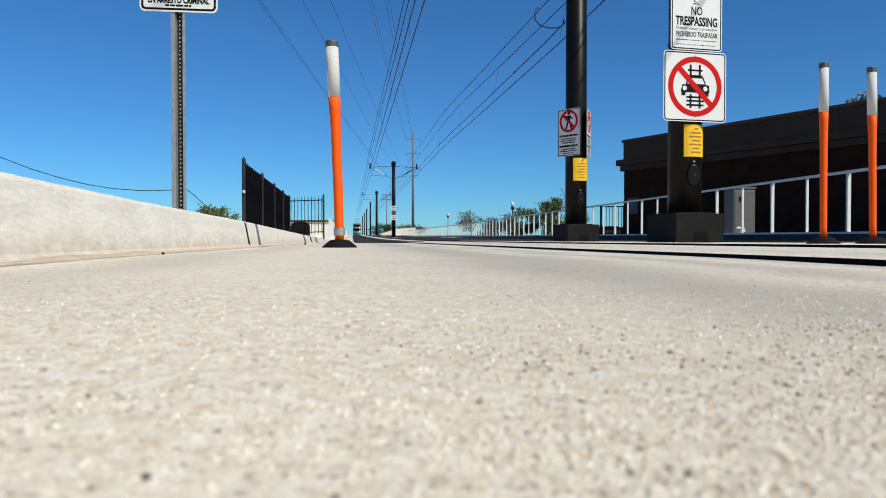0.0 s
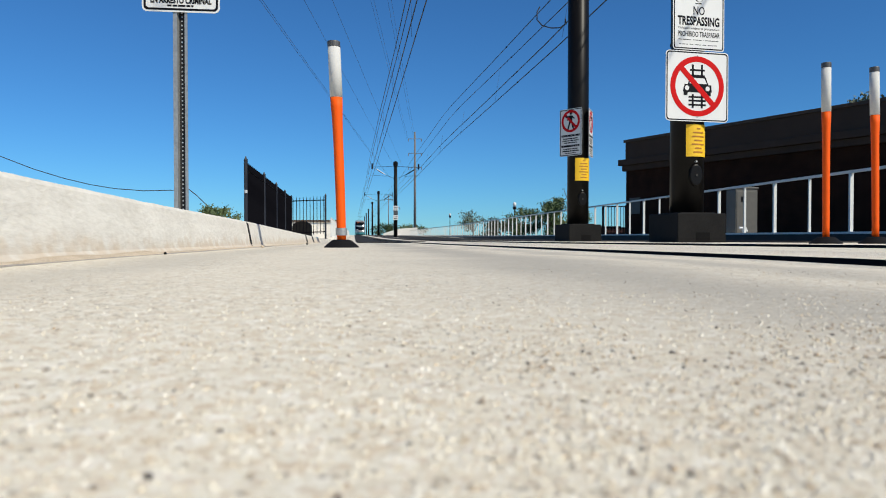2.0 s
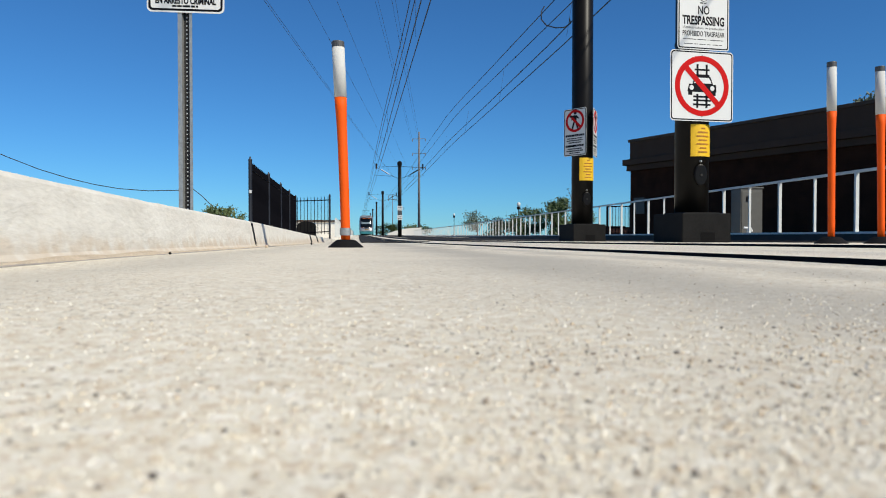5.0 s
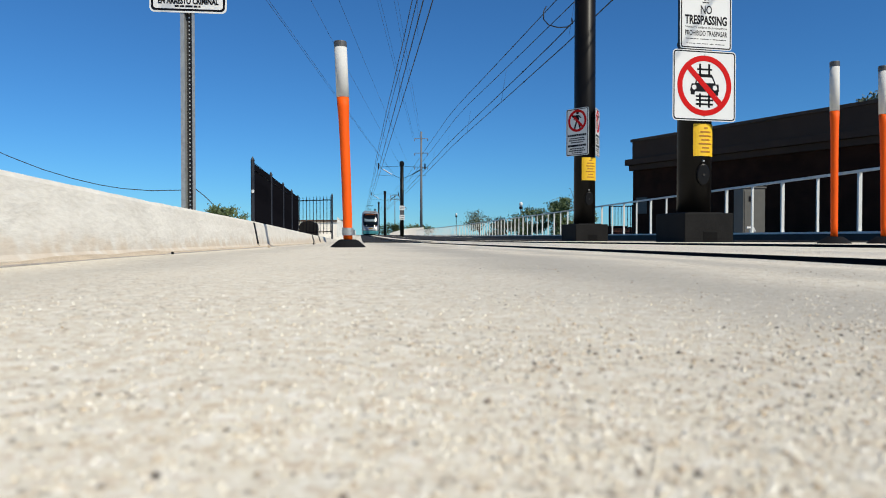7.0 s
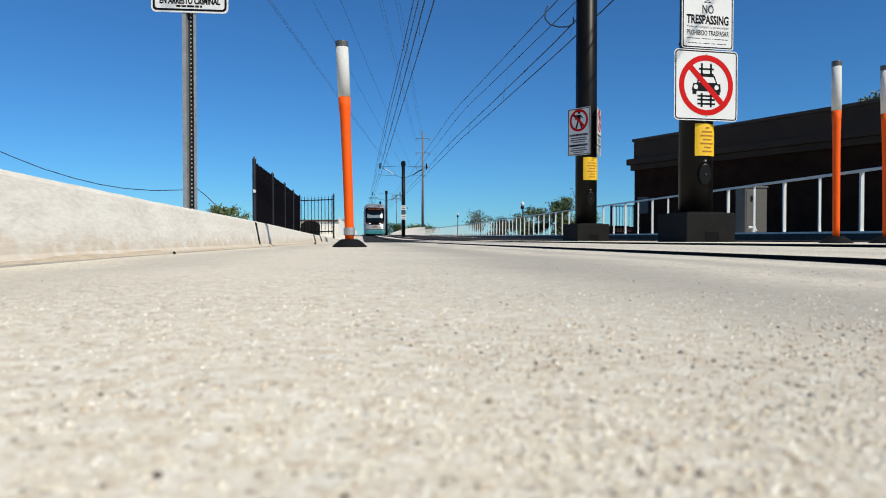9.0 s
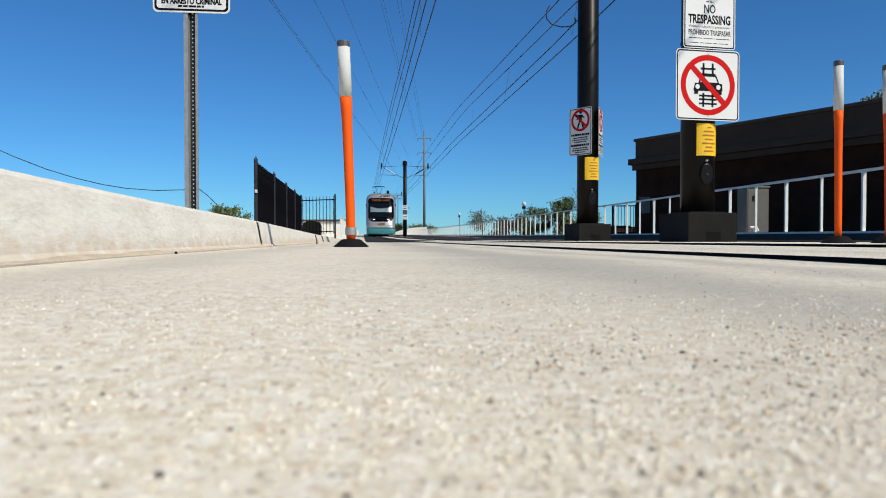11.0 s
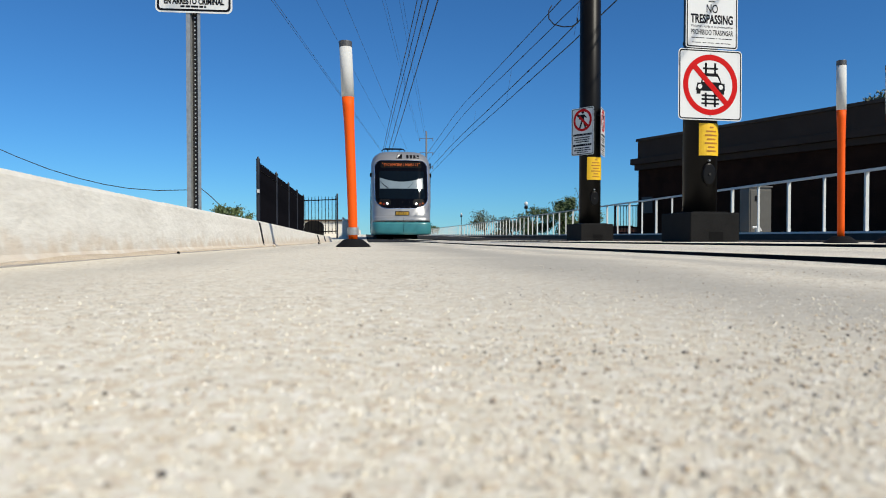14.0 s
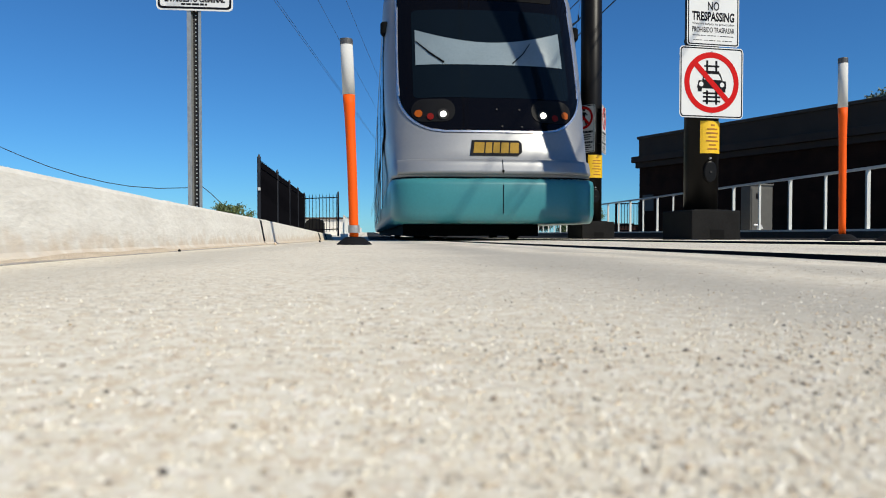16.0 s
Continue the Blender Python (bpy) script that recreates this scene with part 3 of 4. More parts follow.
def plate(pts, y0, y1, bm=None):
    """A flat figure in x and z, from depth y0 (front) to y1 (back)."""
    b = bmesh.new()
    f = [b.verts.new((x, y0, z)) for x, z in pts]
    k = [b.verts.new((x, y1, z)) for x, z in pts]
    n = len(pts)
    b.faces.new(f)
    b.faces.new(k[::-1])
    for i in range(n):
        b.faces.new((f[i], k[i], k[(i + 1) % n], f[(i + 1) % n]))
    bmesh.ops.recalc_face_normals(b, faces=b.faces)
    return merge(bm, b)


def hoop(outer, inner, y0, y1, bm=None):
    """A flat ring between two outlines of as many points."""
    b = bmesh.new()
    n = len(outer)
    rows = [[b.verts.new((x, y, z)) for x, z in pts] for pts, y in ((outer, y0), (inner, y0), (inner, y1), (outer, y1))]
    for q in range(4):
        a, c = rows[q], rows[(q + 1) % 4]
        for i in range(n):
            b.faces.new((a[i], a[(i + 1) % n], c[(i + 1) % n], c[i]))
    bmesh.ops.recalc_face_normals(b, faces=b.faces)
    return merge(bm, b)


def circle(r, cx=0.0, cz=0.0, n=48):
    return [(cx + r * math.cos(2 * math.pi * k / n), cz + r * math.sin(2 * math.pi * k / n)) for k in range(n)]


def rect(x0, x1, z0, z1):
    return [(x0, z0), (x1, z0), (x1, z1), (x0, z1)]


def lettering(text, size, cx, cz, y, width=None, bold=0.0):
    """A line of words in the built-in font, standing in x and z, centred at cx, cz, as a bmesh."""
    cu = bpy.data.curves.new("letters", "FONT")
    cu.body, cu.size, cu.align_x, cu.align_y, cu.extrude, cu.offset, cu.resolution_u = text, size, "CENTER", "CENTER", 0.0004, bold, 3
    ob = new("letters", cu)
    bpy.context.view_layer.update()
    me = bpy.data.meshes.new_from_object(ob.evaluated_get(bpy.context.evaluated_depsgraph_get()))
    bpy.data.objects.remove(ob)
    bpy.data.curves.remove(cu)
    bm = bmesh.new()
    bm.from_mesh(me)
    bpy.data.meshes.remove(me)
    xs = [v.co.x for v in bm.verts]
    sx = width / (max(xs) - min(xs)) if width else 1
    for v in bm.verts:
        v.co = Vector((cx + v.co.x * sx, y - v.co.z, cz + v.co.y))
    return bm


def sign_base(m, w, h, r, label, category="sign", group=""):
    t = thing("sign", m, label, category, group)
    part("plate", plate(outline(w, h, r), 0.0, 0.004), M_SIGN, t)
    part("border", hoop(outline(w - 0.02, h - 0.02, r * 0.8), outline(w - 0.045, h - 0.045, r * 0.6), -0.001, 0.001), M_BLACK, t, "thin black border")
    return t


def bars(t, rows, y=-0.001):
    """Lines of small print too small to read: rows of (centre x, centre z, width, height)."""
    for cx, cz, w, h in rows:
        bm, x = None, cx - w / 2
        while x < cx + w / 2 - 0.004:
            step = min(random.uniform(0.02, 0.055), cx + w / 2 - x)
            bm = plate(rect(x, x + step - 0.006, cz - h / 2, cz + h / 2), y, 0.001, bm)
            x += step
        part("print_line", bm, M_BLACK, t)


def no_symbol(t, r, cx, cz, thick, y=-0.003):
    part("red_circle", hoop(circle(r, cx, cz), circle(r - thick, cx, cz), -0.0022, 0.001), M_RED, t, "red prohibition ring")
    a = thick / 2
    q = r - thick * 0.5
    d = 0.7071
    pts = [(cx - q * d - a * d, cz + q * d - a * d), (cx + q * d - a * d, cz - q * d - a * d), (cx + q * d + a * d, cz - q * d + a * d), (cx - q * d + a * d, cz + q * d + a * d)]
    part("red_slash", plate(pts, y, 0.001), M_RED, t, "red diagonal bar")


def no_car_sign(m):
    t = sign_base(m, 0.76, 0.76, 0.045, "square white no vehicles on tracks sign on pole", "traffic sign")
    track = None
    for x in (-0.055, 0.055):
        track = plate(rect(x - 0.012, x + 0.012, 0.105, 0.235), -0.0012, 0.001, track)
    for z in (0.175, 0.115):
        track = plate(rect(-0.09, 0.09, z - 0.01, z + 0.01), -0.0012, 0.001, track)
    part("track_symbol", track, M_BLACK, t, "black railway track symbol")
    track = None
    for x in (-0.055, 0.055):
        track = plate(rect(x - 0.012, x + 0.012, -0.235, -0.085), -0.0012, 0.001, track)
    for z in (-0.115, -0.155, -0.2):
        track = plate(rect(-0.105, 0.105, z - 0.01, z + 0.01), -0.0012, 0.001, track)
    part("track_symbol", track, M_BLACK, t, "black railway track symbol")
    car = plate([(-0.155, 0.02), (-0.115, 0.02), (-0.09, 0.105), (0.1, 0.105), (0.135, 0.02), (0.17, 0.02), (0.175, -0.06), (0.165, -0.06), (0.165, -0.1), (0.12, -0.1), (0.115, -0.065), (-0.115, -0.065), (-0.12, -0.1), (-0.165, -0.1), (-0.165, -0.06), (-0.175, -0.06)], -0.0015, 0.001)
    part("car_symbol", car, M_BLACK, t, "black car symbol")
    part("car_window", plate([(-0.095, 0.03), (-0.075, 0.09), (0.085, 0.09), (0.115, 0.03)], -0.0018, 0.001), M_SIGN, t)
    for x in (-0.125, 0.125):
        part("car_lamp", plate(circle(0.026, x, -0.02, 20), -0.0019, 0.001), M_SIGN, t)
    no_symbol(t, 0.325, 0, 0, 0.06)
    for z in (0.33, -0.33):
        part("bolt", lathe([(0.008, 0), (0.006, 0.004)], 10, None, Matrix.Translation((0, -0.002, z)) @ Matrix.Rotation(radians(90), 4, "X")), M_STEEL, t)
    return t


def no_trespassing(m):
    t = sign_base(m, 0.62, 0.76, 0.03, "white no trespassing sign with black lettering", "sign")
    part("lettering", lettering("NO", 0.128, 0, 0.04, -0.001, 0.135, 0.0015), M_BLACK, t, "black words")
    part("lettering", lettering("TRESPASSING", 0.13, 0, -0.073, -0.001, 0.505, 0.0045), M_BLACK, t, "bold black words")
    part("lettering", lettering("Violators subject to prosecution", 0.036, 0, -0.147, -0.001, 0.50), M_BLACK, t, "fine black words")
    part("lettering", lettering("PROHIBIDO TRASPASAR", 0.078, 0, -0.213, -0.001, 0.505, 0.001), M_BLACK, t, "black words")
    bars(t, [(-0.165, -0.272, 0.16, 0.008), (-0.015, -0.272, 0.11, 0.008), (0.06, -0.272, 0.015, 0.008), (0.165, -0.272, 0.17, 0.008)])
    bars(t, [(-0.18, -0.322, 0.11, 0.007), (-0.085, -0.322, 0.05, 0.007), (-0.01, -0.322, 0.08, 0.007), (0.07, -0.322, 0.05, 0.007), (0.17, -0.322, 0.12, 0.007)])
    part("emblem", hoop(circle(0.048, 0.0, 0.185, 28), circle(0.034, 0.004, 0.176, 28), -0.001, 0.001), M_BLACK, t, "small round emblem")
    bars(t, [(0, 0.122, 0.085, 0.012)])
    return t


def no_walking(m, label):
    t = sign_base(m, 0.457, 0.8, 0.03, label, "sign", "pedestrian signs")
    cz = 0.19
    body = plate(circle(0.022, 0.005, cz + 0.115, 16), -0.0014, 0.001)
    body = plate([(-0.02, cz + 0.085), (0.03, cz + 0.08), (0.025, cz - 0.01), (-0.02, cz - 0.01)], -0.0014, 0.001, body)
    body = plate([(-0.02, cz), (0.005, cz), (-0.03, cz - 0.12), (-0.055, cz - 0.115)], -0.0014, 0.001, body)
    body = plate([(0.0, cz), (0.025, cz), (0.06, cz - 0.115), (0.035, cz - 0.12)], -0.0014, 0.001, body)
    body = plate([(-0.02, cz + 0.08), (-0.008, cz + 0.06), (-0.05, cz + 0.01), (-0.062, cz + 0.02)], -0.0014, 0.001, body)
    body = plate([(0.025, cz + 0.08), (0.015, cz + 0.06), (0.055, cz + 0.025), (0.068, cz + 0.035)], -0.0014, 0.001, body)
    for v in body.verts:
        v.co.x, v.co.z = v.co.x * 1.3, cz + (v.co.z - cz) * 1.15
    part("walker_symbol", body, M_BLACK, t, "black walking figure symbol")
    no_symbol(t, 0.188, 0, cz, 0.042)
    bars(t, [(0, -0.055, 0.38, 0.036), (0, -0.105, 0.31, 0.02), (0, -0.14, 0.34, 0.02), (0, -0.175, 0.26, 0.02), (0, -0.23, 0.38, 0.036), (0, -0.28, 0.3, 0.02), (0, -0.315, 0.34, 0.02), (0, -0.35, 0.22, 0.016)])
    return t


def facing(px, py, deg, off, z):
    """On a pole at px, py: a pose turned by deg, off metres out from its axis."""
    a = radians(deg)
    return pose(px + math.sin(a) * off, py - math.cos(a) * off, z, 0, 0, deg)


no_car_sign(facing(2.69, 7.8, 13, 0.22, 1.685))
no_trespassing(facing(2.70, 7.8, 13, 0.225, 2.455))
no_walking(facing(2.29, 12.0, -46, 0.215, 1.83), "white pedestrian warning sign with red prohibition ring")
no_walking(facing(2.305, 12.05, 70, 0.215, 1.83), "white pedestrian warning sign, edge towards the track")
for px, py, degs, zs in ((2.70, 7.8, (13,), (1.5, 1.95, 2.2)), (2.29, 12.0, (-42, 62), (1.6, 2.1))):
    for deg in degs:
        for z in zs:
            b = thing("sign_bracket", facing(px, py, deg, 0.18, z), "dark steel bracket between pole and sign", "bracket", "sign brackets")
            part("bar", box(-0.12, 0.12, -0.034, 0.03, -0.015, 0.015, 0.002), M_POLE, b)


def left_sign():
    gx, gy = -1.6, 4.23
    t = thing("sign_post", pose(gx, gy, 0.0, 0, 0, 4), "galvanised perforated steel sign post behind the kerb", "sign post")
    ch = [(-0.047, 0.0), (-0.022, 0.0), (-0.016, 0.028), (0.016, 0.028), (0.022, 0.0), (0.039, 0.0), (0.039, 0.004), (0.025, 0.004), (0.019, 0.032), (-0.019, 0.032), (-0.025, 0.004), (-0.047, 0.004)]
    bm = bmesh.new()
    lo, hi = ([bm.verts.new((x, y, z)) for x, y in ch] for z in (-0.15, 2.0))
    for i in range(12):
        bm.faces.new((lo[i], lo[(i + 1) % 12], hi[(i + 1) % 12], hi[i]))
    bm.faces.new(lo[::-1])
    bm.faces.new(hi)
    bmesh.ops.recalc_face_normals(bm, faces=bm.faces)
    part("channel", bm, M_STEEL, t)
    # thin sheet over the channel web, which darkens its recess
    part("web", box(-0.0165, 0.0165, 0.0262, 0.0275, -0.1, 1.42), M_DARKSTEEL, t, "dark sheet over the channel web")
    # pale discs painted for the sky that shows through the holes
    me = None
    for k in range(68):
        m = Matrix.Translation((0.0, 0.0262, 0.12 + 0.0254 * k)) @ Matrix.Rotation(radians(90), 4, "X")
        b = lathe([(0.0048, -0.001), (0.0048, 0.001)], 8, None, m)
        if me is None:
            hole = part("skylit_hole", b, M_SIGN, t)
            me = hole.data
        else:
            b.free()
            o = new("skylit_hole", me)
            o.parent, o.location = t, (0, 0, 0.0254 * k)
    g = sign_base(pose(gx + 0.008, gy - 0.006, 1.74, 0, 0.8, 4), 0.46, 0.66, 0.03, "white sign with black lettering on a steel post", "sign")
    part("lettering", lettering("EN ARRESTO CRIMINAL", 0.05, 0, -0.262, -0.001, 0.36, 0.002), M_BLACK, g, "black words")
    bars(g, [(0, -0.292, 0.16, 0.012), (0, -0.2, 0.36, 0.03), (0, -0.14, 0.34, 0.03), (0, -0.08, 0.36, 0.03)])
    return t


left_sign()


# ---- train ----
HALF, LENGTH = 1.325, 27.7
FZ = [0.2, 0.26, 0.34, 0.7, 0.76, 0.79, 0.84, 1.0, 1.05, 1.2, 1.42, 1.8, 2.2, 2.6, 3.0, 3.3, 3.5, 3.66, 3.84, 4.0, 4.13, 4.23]
FY = [0.05, 0.01, 0.0, 0.0, 0.03, 0.09, 0.09, 0.13, 0.19, 0.24, 0.31, 0.44, 0.59, 0.75, 0.92, 1.05, 1.14, 1.23, 1.34, 1.46, 1.68, 2.2]
FW = [1.29, 1.33, 1.345, 1.345, 1.34, 1.31, 1.32, 1.32, 1.32, 1.34, 1.36, 1.385, 1.395, 1.40, 1.40, 1.40, 1.395, 1.37, 1.31, 1.19, 1.0, 0.56]


def bluntness(z):
    """How square the nose is in plan: a blunt skirt under a rounder cab."""
    return float(np.interp(z, [0.2, 0.8, 1.05, 1.5], [5.0, 5.0, 4.2, 3.0]))


def nose_y(x, z):
    w = float(np.interp(z, FZ, FW))
    u = min(1, abs(x) / w)
    return float(np.interp(z, FZ, FY)) + 0.85 * (1 - (1 - u ** bluntness(z)) ** (1 / bluntness(z)))


def ring(bm, z):
    w = float(np.interp(z, FZ, FW))
    f = float(np.interp(z, FZ, FY))
    pts = [(-w, LENGTH - f), (-w, f + 14), (-w, f + 3)]
    for k in range(33):
        a = -math.pi / 2 + math.pi * k / 32
        s = math.copysign(abs(math.sin(a)) ** (2 / bluntness(z)), a)
        c = abs(math.cos(a)) ** (2 / bluntness(z))
        pts.append((w * s, f + 0.85 * (1 - c)))
    pts += [(w, f + 3), (w, f + 14), (w, LENGTH - f)]
    return [bm.verts.new((x, y, z)) for x, y in pts]


def shell(z0, z1, cap=False):
    bm = bmesh.new()
    zs = sorted({z0, z1} | {z for z in FZ + [1.3, 1.5, 1.6, 1.7, 1.9, 2.0, 2.4] if z0 < z < z1})
    rings = [ring(bm, z) for z in zs]
    n = len(rings[0])
    for a, c in zip(rings, rings[1:]):
        for k in range(n):
            bm.faces.new((a[k], a[(k + 1) % n], c[(k + 1) % n], c[k]))
    bm.faces.new(rings[-1])
    bm.faces.new(rings[0][::-1])
    return bm


def front_patch(x0, x1, z0, z1, r, off, nx=24, nz=24, rtop=None):
    """A rounded panel that follows the nose, off metres proud of it."""
    bm = bmesh.new()
    rt = r if rtop is None else rtop
    cx, grid = (x0 + x1) / 2, []
    for j in range(nz + 1):
        q = j / nz
        z = z0 + (z1 - z0) * (q - 0.25 * math.sin(2 * math.pi * q) / math.pi)
        half = (x1 - x0) / 2
        for dz, rr in ((z - z0, r), (z1 - z, rt)):
            if rr > 0 and dz < rr:
                half = min(half, (x1 - x0) / 2 - rr + math.sqrt(max(0, rr * rr - (rr - dz) ** 2)))
        grid.append([bm.verts.new((x, nose_y(x, z) - off, z)) for x in [cx - half + 2 * half * i / nx for i in range(nx + 1)]])
    for a, c in zip(grid, grid[1:]):
        for i in range(nx):
            bm.faces.new((a[i], a[i + 1], c[i + 1], c[i]))
    return bm


def side_panel(x, y0, y1, z0, z1, r=0.06):
    """A rounded flat panel on the tram's side at x."""
    bm = plate(outline(y1 - y0, z1 - z0, r, (y0 + y1) / 2, (z0 + z1) / 2), -0.006, 0.006)
    for v in bm.verts:
        v.co = Vector((x + v.co.y, v.co.x, v.co.z))
    bmesh.ops.recalc_face_normals(bm, faces=bm.faces)
    return bm


def on_nose(bm, off):
    for v in bm.verts:
        v.co.y = nose_y(v.co.x, v.co.z) - off + v.co.y
    return bm


def build_train():
    t = thing("tram", pose(0, 0, 0), "silver and teal light rail tram with lit headlights", "tram")
    part("skirt", shell(0.22, 0.785), M_TEAL, t, "teal front skirt", True)
    part("skirt_seam", on_nose(plate(rect(0.056, 0.064, 0.34, 0.70), -0.003, 0.006), 0.004), M_UNDER, t)
    part("bumper_seam", on_nose(plate(rect(0.056, 0.064, 0.84, 1.015), -0.002, 0.006), 0.082), M_UNDER, t)
    part("bumper_bolt", on_nose(plate(circle(0.016, 0.06, 0.87, 12), -0.004, 0.006), 0.084), M_UNDER, t)
    body = part("body", shell(0.795, 4.15), M_SILVER, t, "silver painted body", True)
    bump = front_patch(-1.25, 1.25, 0.825, 1.03, 0.0, 0.07, 30, 6)
    for v in bump.verts:
        if v.co.z < 0.83 or v.co.z > 1.025:
            v.co.y += 0.065
    part("bumper", bump, M_SILVER, body, "raised silver bumper band", True)
    for sgn in (-1, 1):
        part("pillar_trim", tube([(sgn * x, nose_y(x, z) - 0.02, z) for x, z in ((1.215, 3.25), (1.222, 2.8), (1.222, 2.4), (1.218, 2.1), (1.205, 1.92))], 0.012, 6), M_CHROME, t, "thin bright pillar trim")
    part("shadow_gap", shell(0.775, 0.80), M_UNDER, t)
    part("underframe", box(-1.15, 0.75, 1.0, LENGTH - 1, 0.06, 0.25, 0.02), M_UNDER, t, "black underframe")
    for y in (2.6, 4.5, 13, 14.8, 23, 24.8):
        for x in (-0.72, 0.72):
            part("wheel", lathe([(0.33, -0.06), (0.33, 0.06), (0.28, 0.065)], 24, None, Matrix.Translation((x, y, 0.34)) @ Matrix.Rotation(radians(90), 4, "Y")), M_UNDER, t)
    scr = part("windscreen", front_patch(-1.22, 1.22, 1.42, 3.69, 0.58, 0.02, rtop=0.34, nx=36, nz=48), M_GLASS, t, "dark curved windscreen", True)
    part("trim", front_patch(-1.247, 1.247, 1.39, 3.715, 0.60, 0.014, rtop=0.36, nx=36, nz=48), M_CHROME, t, "bright trim round the windscreen", True)
    part("cab_glass", front_patch(-1.03, 1.06, 1.86, 3.16, 0.05, 0.024, nx=28), M_CABGLASS, scr, "clear blue-tinted pane", True)
    # pale patch paints the bright view that shows in the windscreen
    pale = bmesh.new()
    cols = [-0.99 + 1.99 * k / 30 for k in range(31)]
    tops = [2.66 + 0.2 * abs(x) ** 2 for x in cols]
    rows_ = [[pale.verts.new((x, nose_y(x, 2.33 + (h - 2.33) * q / 5) - 0.030, 2.33 + (h - 2.33) * q / 5)) for x, h in zip(cols, tops)] for q in range(6)]
    for lo, hi in zip(rows_, rows_[1:]):
        for k in range(30):
            pale.faces.new((lo[k], lo[k + 1], hi[k + 1], hi[k]))
    part("pale_glass_patch", pale, M_PALEVIEW, scr, "pale grey patch painted for the light seen in the glass", True)
    part("wiper", tube([(x, nose_y(x, z) - 0.042, z) for x, z in ((-0.62, 2.36), (-0.8, 2.5), (-0.98, 2.68))], [0.012, 0.01, 0.006]), M_UNDER, t, "black wiper")
    part("wiper", tube([(x, nose_y(x, z) - 0.042, z) for x, z in ((0.3, 2.36), (0.45, 2.5), (0.56, 2.66))], [0.008, 0.007, 0.005]), M_UNDER, t, "black wiper")
    for x, z in ((0.04, 1.70), (0.34, 1.70), (0.10, 1.47), (0.36, 1.47)):
        part("bracket", on_nose(plate(circle(0.012, x, z, 10), -0.012, 0.002), 0.021), M_DARKSTEEL, t)
    # lamps
    for sgn in (-1, 1):
        pod = part("lamp_pod", front_patch(sgn * 0.78 - 0.28, sgn * 0.78 + 0.28, 1.53, 1.84, 0.15, 0.028, nx=16, nz=16), M_POD, t, "dark glossy lamp housing", True)
        part("headlight", on_nose(plate(circle(0.038, sgn * 0.655, 1.63, 24), -0.012, 0.004), 0.034), M_LAMP, pod, "lit white headlight")
        part("turn_lamp", on_nose(plate(circle(0.05, sgn * 0.97, 1.645, 24), -0.008, 0.004), 0.034), M_AMBER, pod, "amber lamp")
        part("tail_lamp", on_nose(plate(circle(0.044, sgn * 0.82, 1.60, 24), -0.008, 0.004), 0.034), M_REDLENS, pod, "red lamp")
        part("headlight_rim", on_nose(hoop(circle(0.07, sgn * 0.655, 1.63, 24), circle(0.053, sgn * 0.655, 1.63, 24), -0.01, 0.004), 0.032), M_DARKSTEEL, pod)
        part("camera_arm", tube([(sgn * 1.2, 1.5, 3.06), (sgn * 1.36, 1.48, 3.03)], 0.025), M_UNDER, t)
        part("side_camera", lathe([(0.05, -0.09), (0.075, -0.06), (0.075, 0.08), (0.06, 0.1)], 16, None, Matrix.Translation((sgn * 1.37, 1.47, 3.0))), M_UNDER, t, "dark rounded side camera")
    # destination display
    disp = part("display", front_patch(-0.95, 0.95, 3.32, 3.62, 0.05, 0.026, nx=24, nz=8), M_UNDER, t, "black destination display", True)
    bm = lettering("SYCAMORE / MAIN ST", 0.195, 0.0, 3.465, 0.0, 1.62, 0.0)
    part("lettering", on_nose(bm, 0.036), M_LED, disp, "orange lit lettering")
    for x in (-0.86, 0.86):
        part("marker_lamp", on_nose(plate(circle(0.018, x, 3.55, 12), -0.008, 0.004), 0.030), M_LED, disp)
    # emblem plate with bars in place of lettering
    em = part("emblem", on_nose(plate([(-0.33, 1.085), (0.29, 1.085), (0.34, 1.13), (0.34, 1.245), (0.3, 1.285), (-0.3, 1.285)], -0.006, 0.004), 0.008), M_BLACK, t, "black emblem with gold bars")
    for x, w in ((-0.29, 0.135), (-0.14, 0.085), (-0.04, 0.085), (0.06, 0.1), (0.175, 0.115)):
        part("gold_bar", on_nose(plate([(x, 1.115), (x + w, 1.115), (x + w + 0.015, 1.255), (x + 0.02, 1.255)], -0.004, 0.002), 0.014), M_GOLD, em)
    part("logo", on_nose(plate([(-0.21, 3.775), (0.05, 3.775), (0.06, 4.0), (-0.17, 4.0)], -0.004, 0.004), 0.006), M_POD, t, "small dark grey logo")
    part("logo", on_nose(plate([(-0.18, 3.79), (0.0, 3.985), (-0.14, 3.985)], -0.003, 0.004), 0.012), M_SIGN, t)
    for k in range(4):
        x = 0.25 + 0.165 * k
        part("number_bar", on_nose(plate(rect(x, x + 0.115, 3.79, 3.965), -0.003, 0.004), 0.006), M_POD, t)
    # sides
    for sgn in (-1, 1):
        x = sgn * 1.403
        part("window_band", side_panel(x - sgn * 0.004, 1.45, LENGTH - 2, 1.5, 2.95), M_GLASS, t, "dark continuous window band")
        part("cab_window", side_panel(x, 1.75, 2.45, 1.75, 2.85), M_GLASS, t)
        part("cab_door", side_panel(x, 2.6, 3.35, 0.5, 2.95), M_GLASS, t)
        for y in (4.0, 6.0, 10.1, 12.2, 16.0, 18.1, 22.2, 24.0):
            part("side_window", side_panel(x, y, y + 1.75, 1.55, 2.75), M_GLASS, t)
        for y in (8.0, 14.3, 20.1):
            d = part("door", side_panel(x + sgn * 0.004, y, y + 1.35, 0.36, 2.85), M_GLASS, t, "dark glazed door")
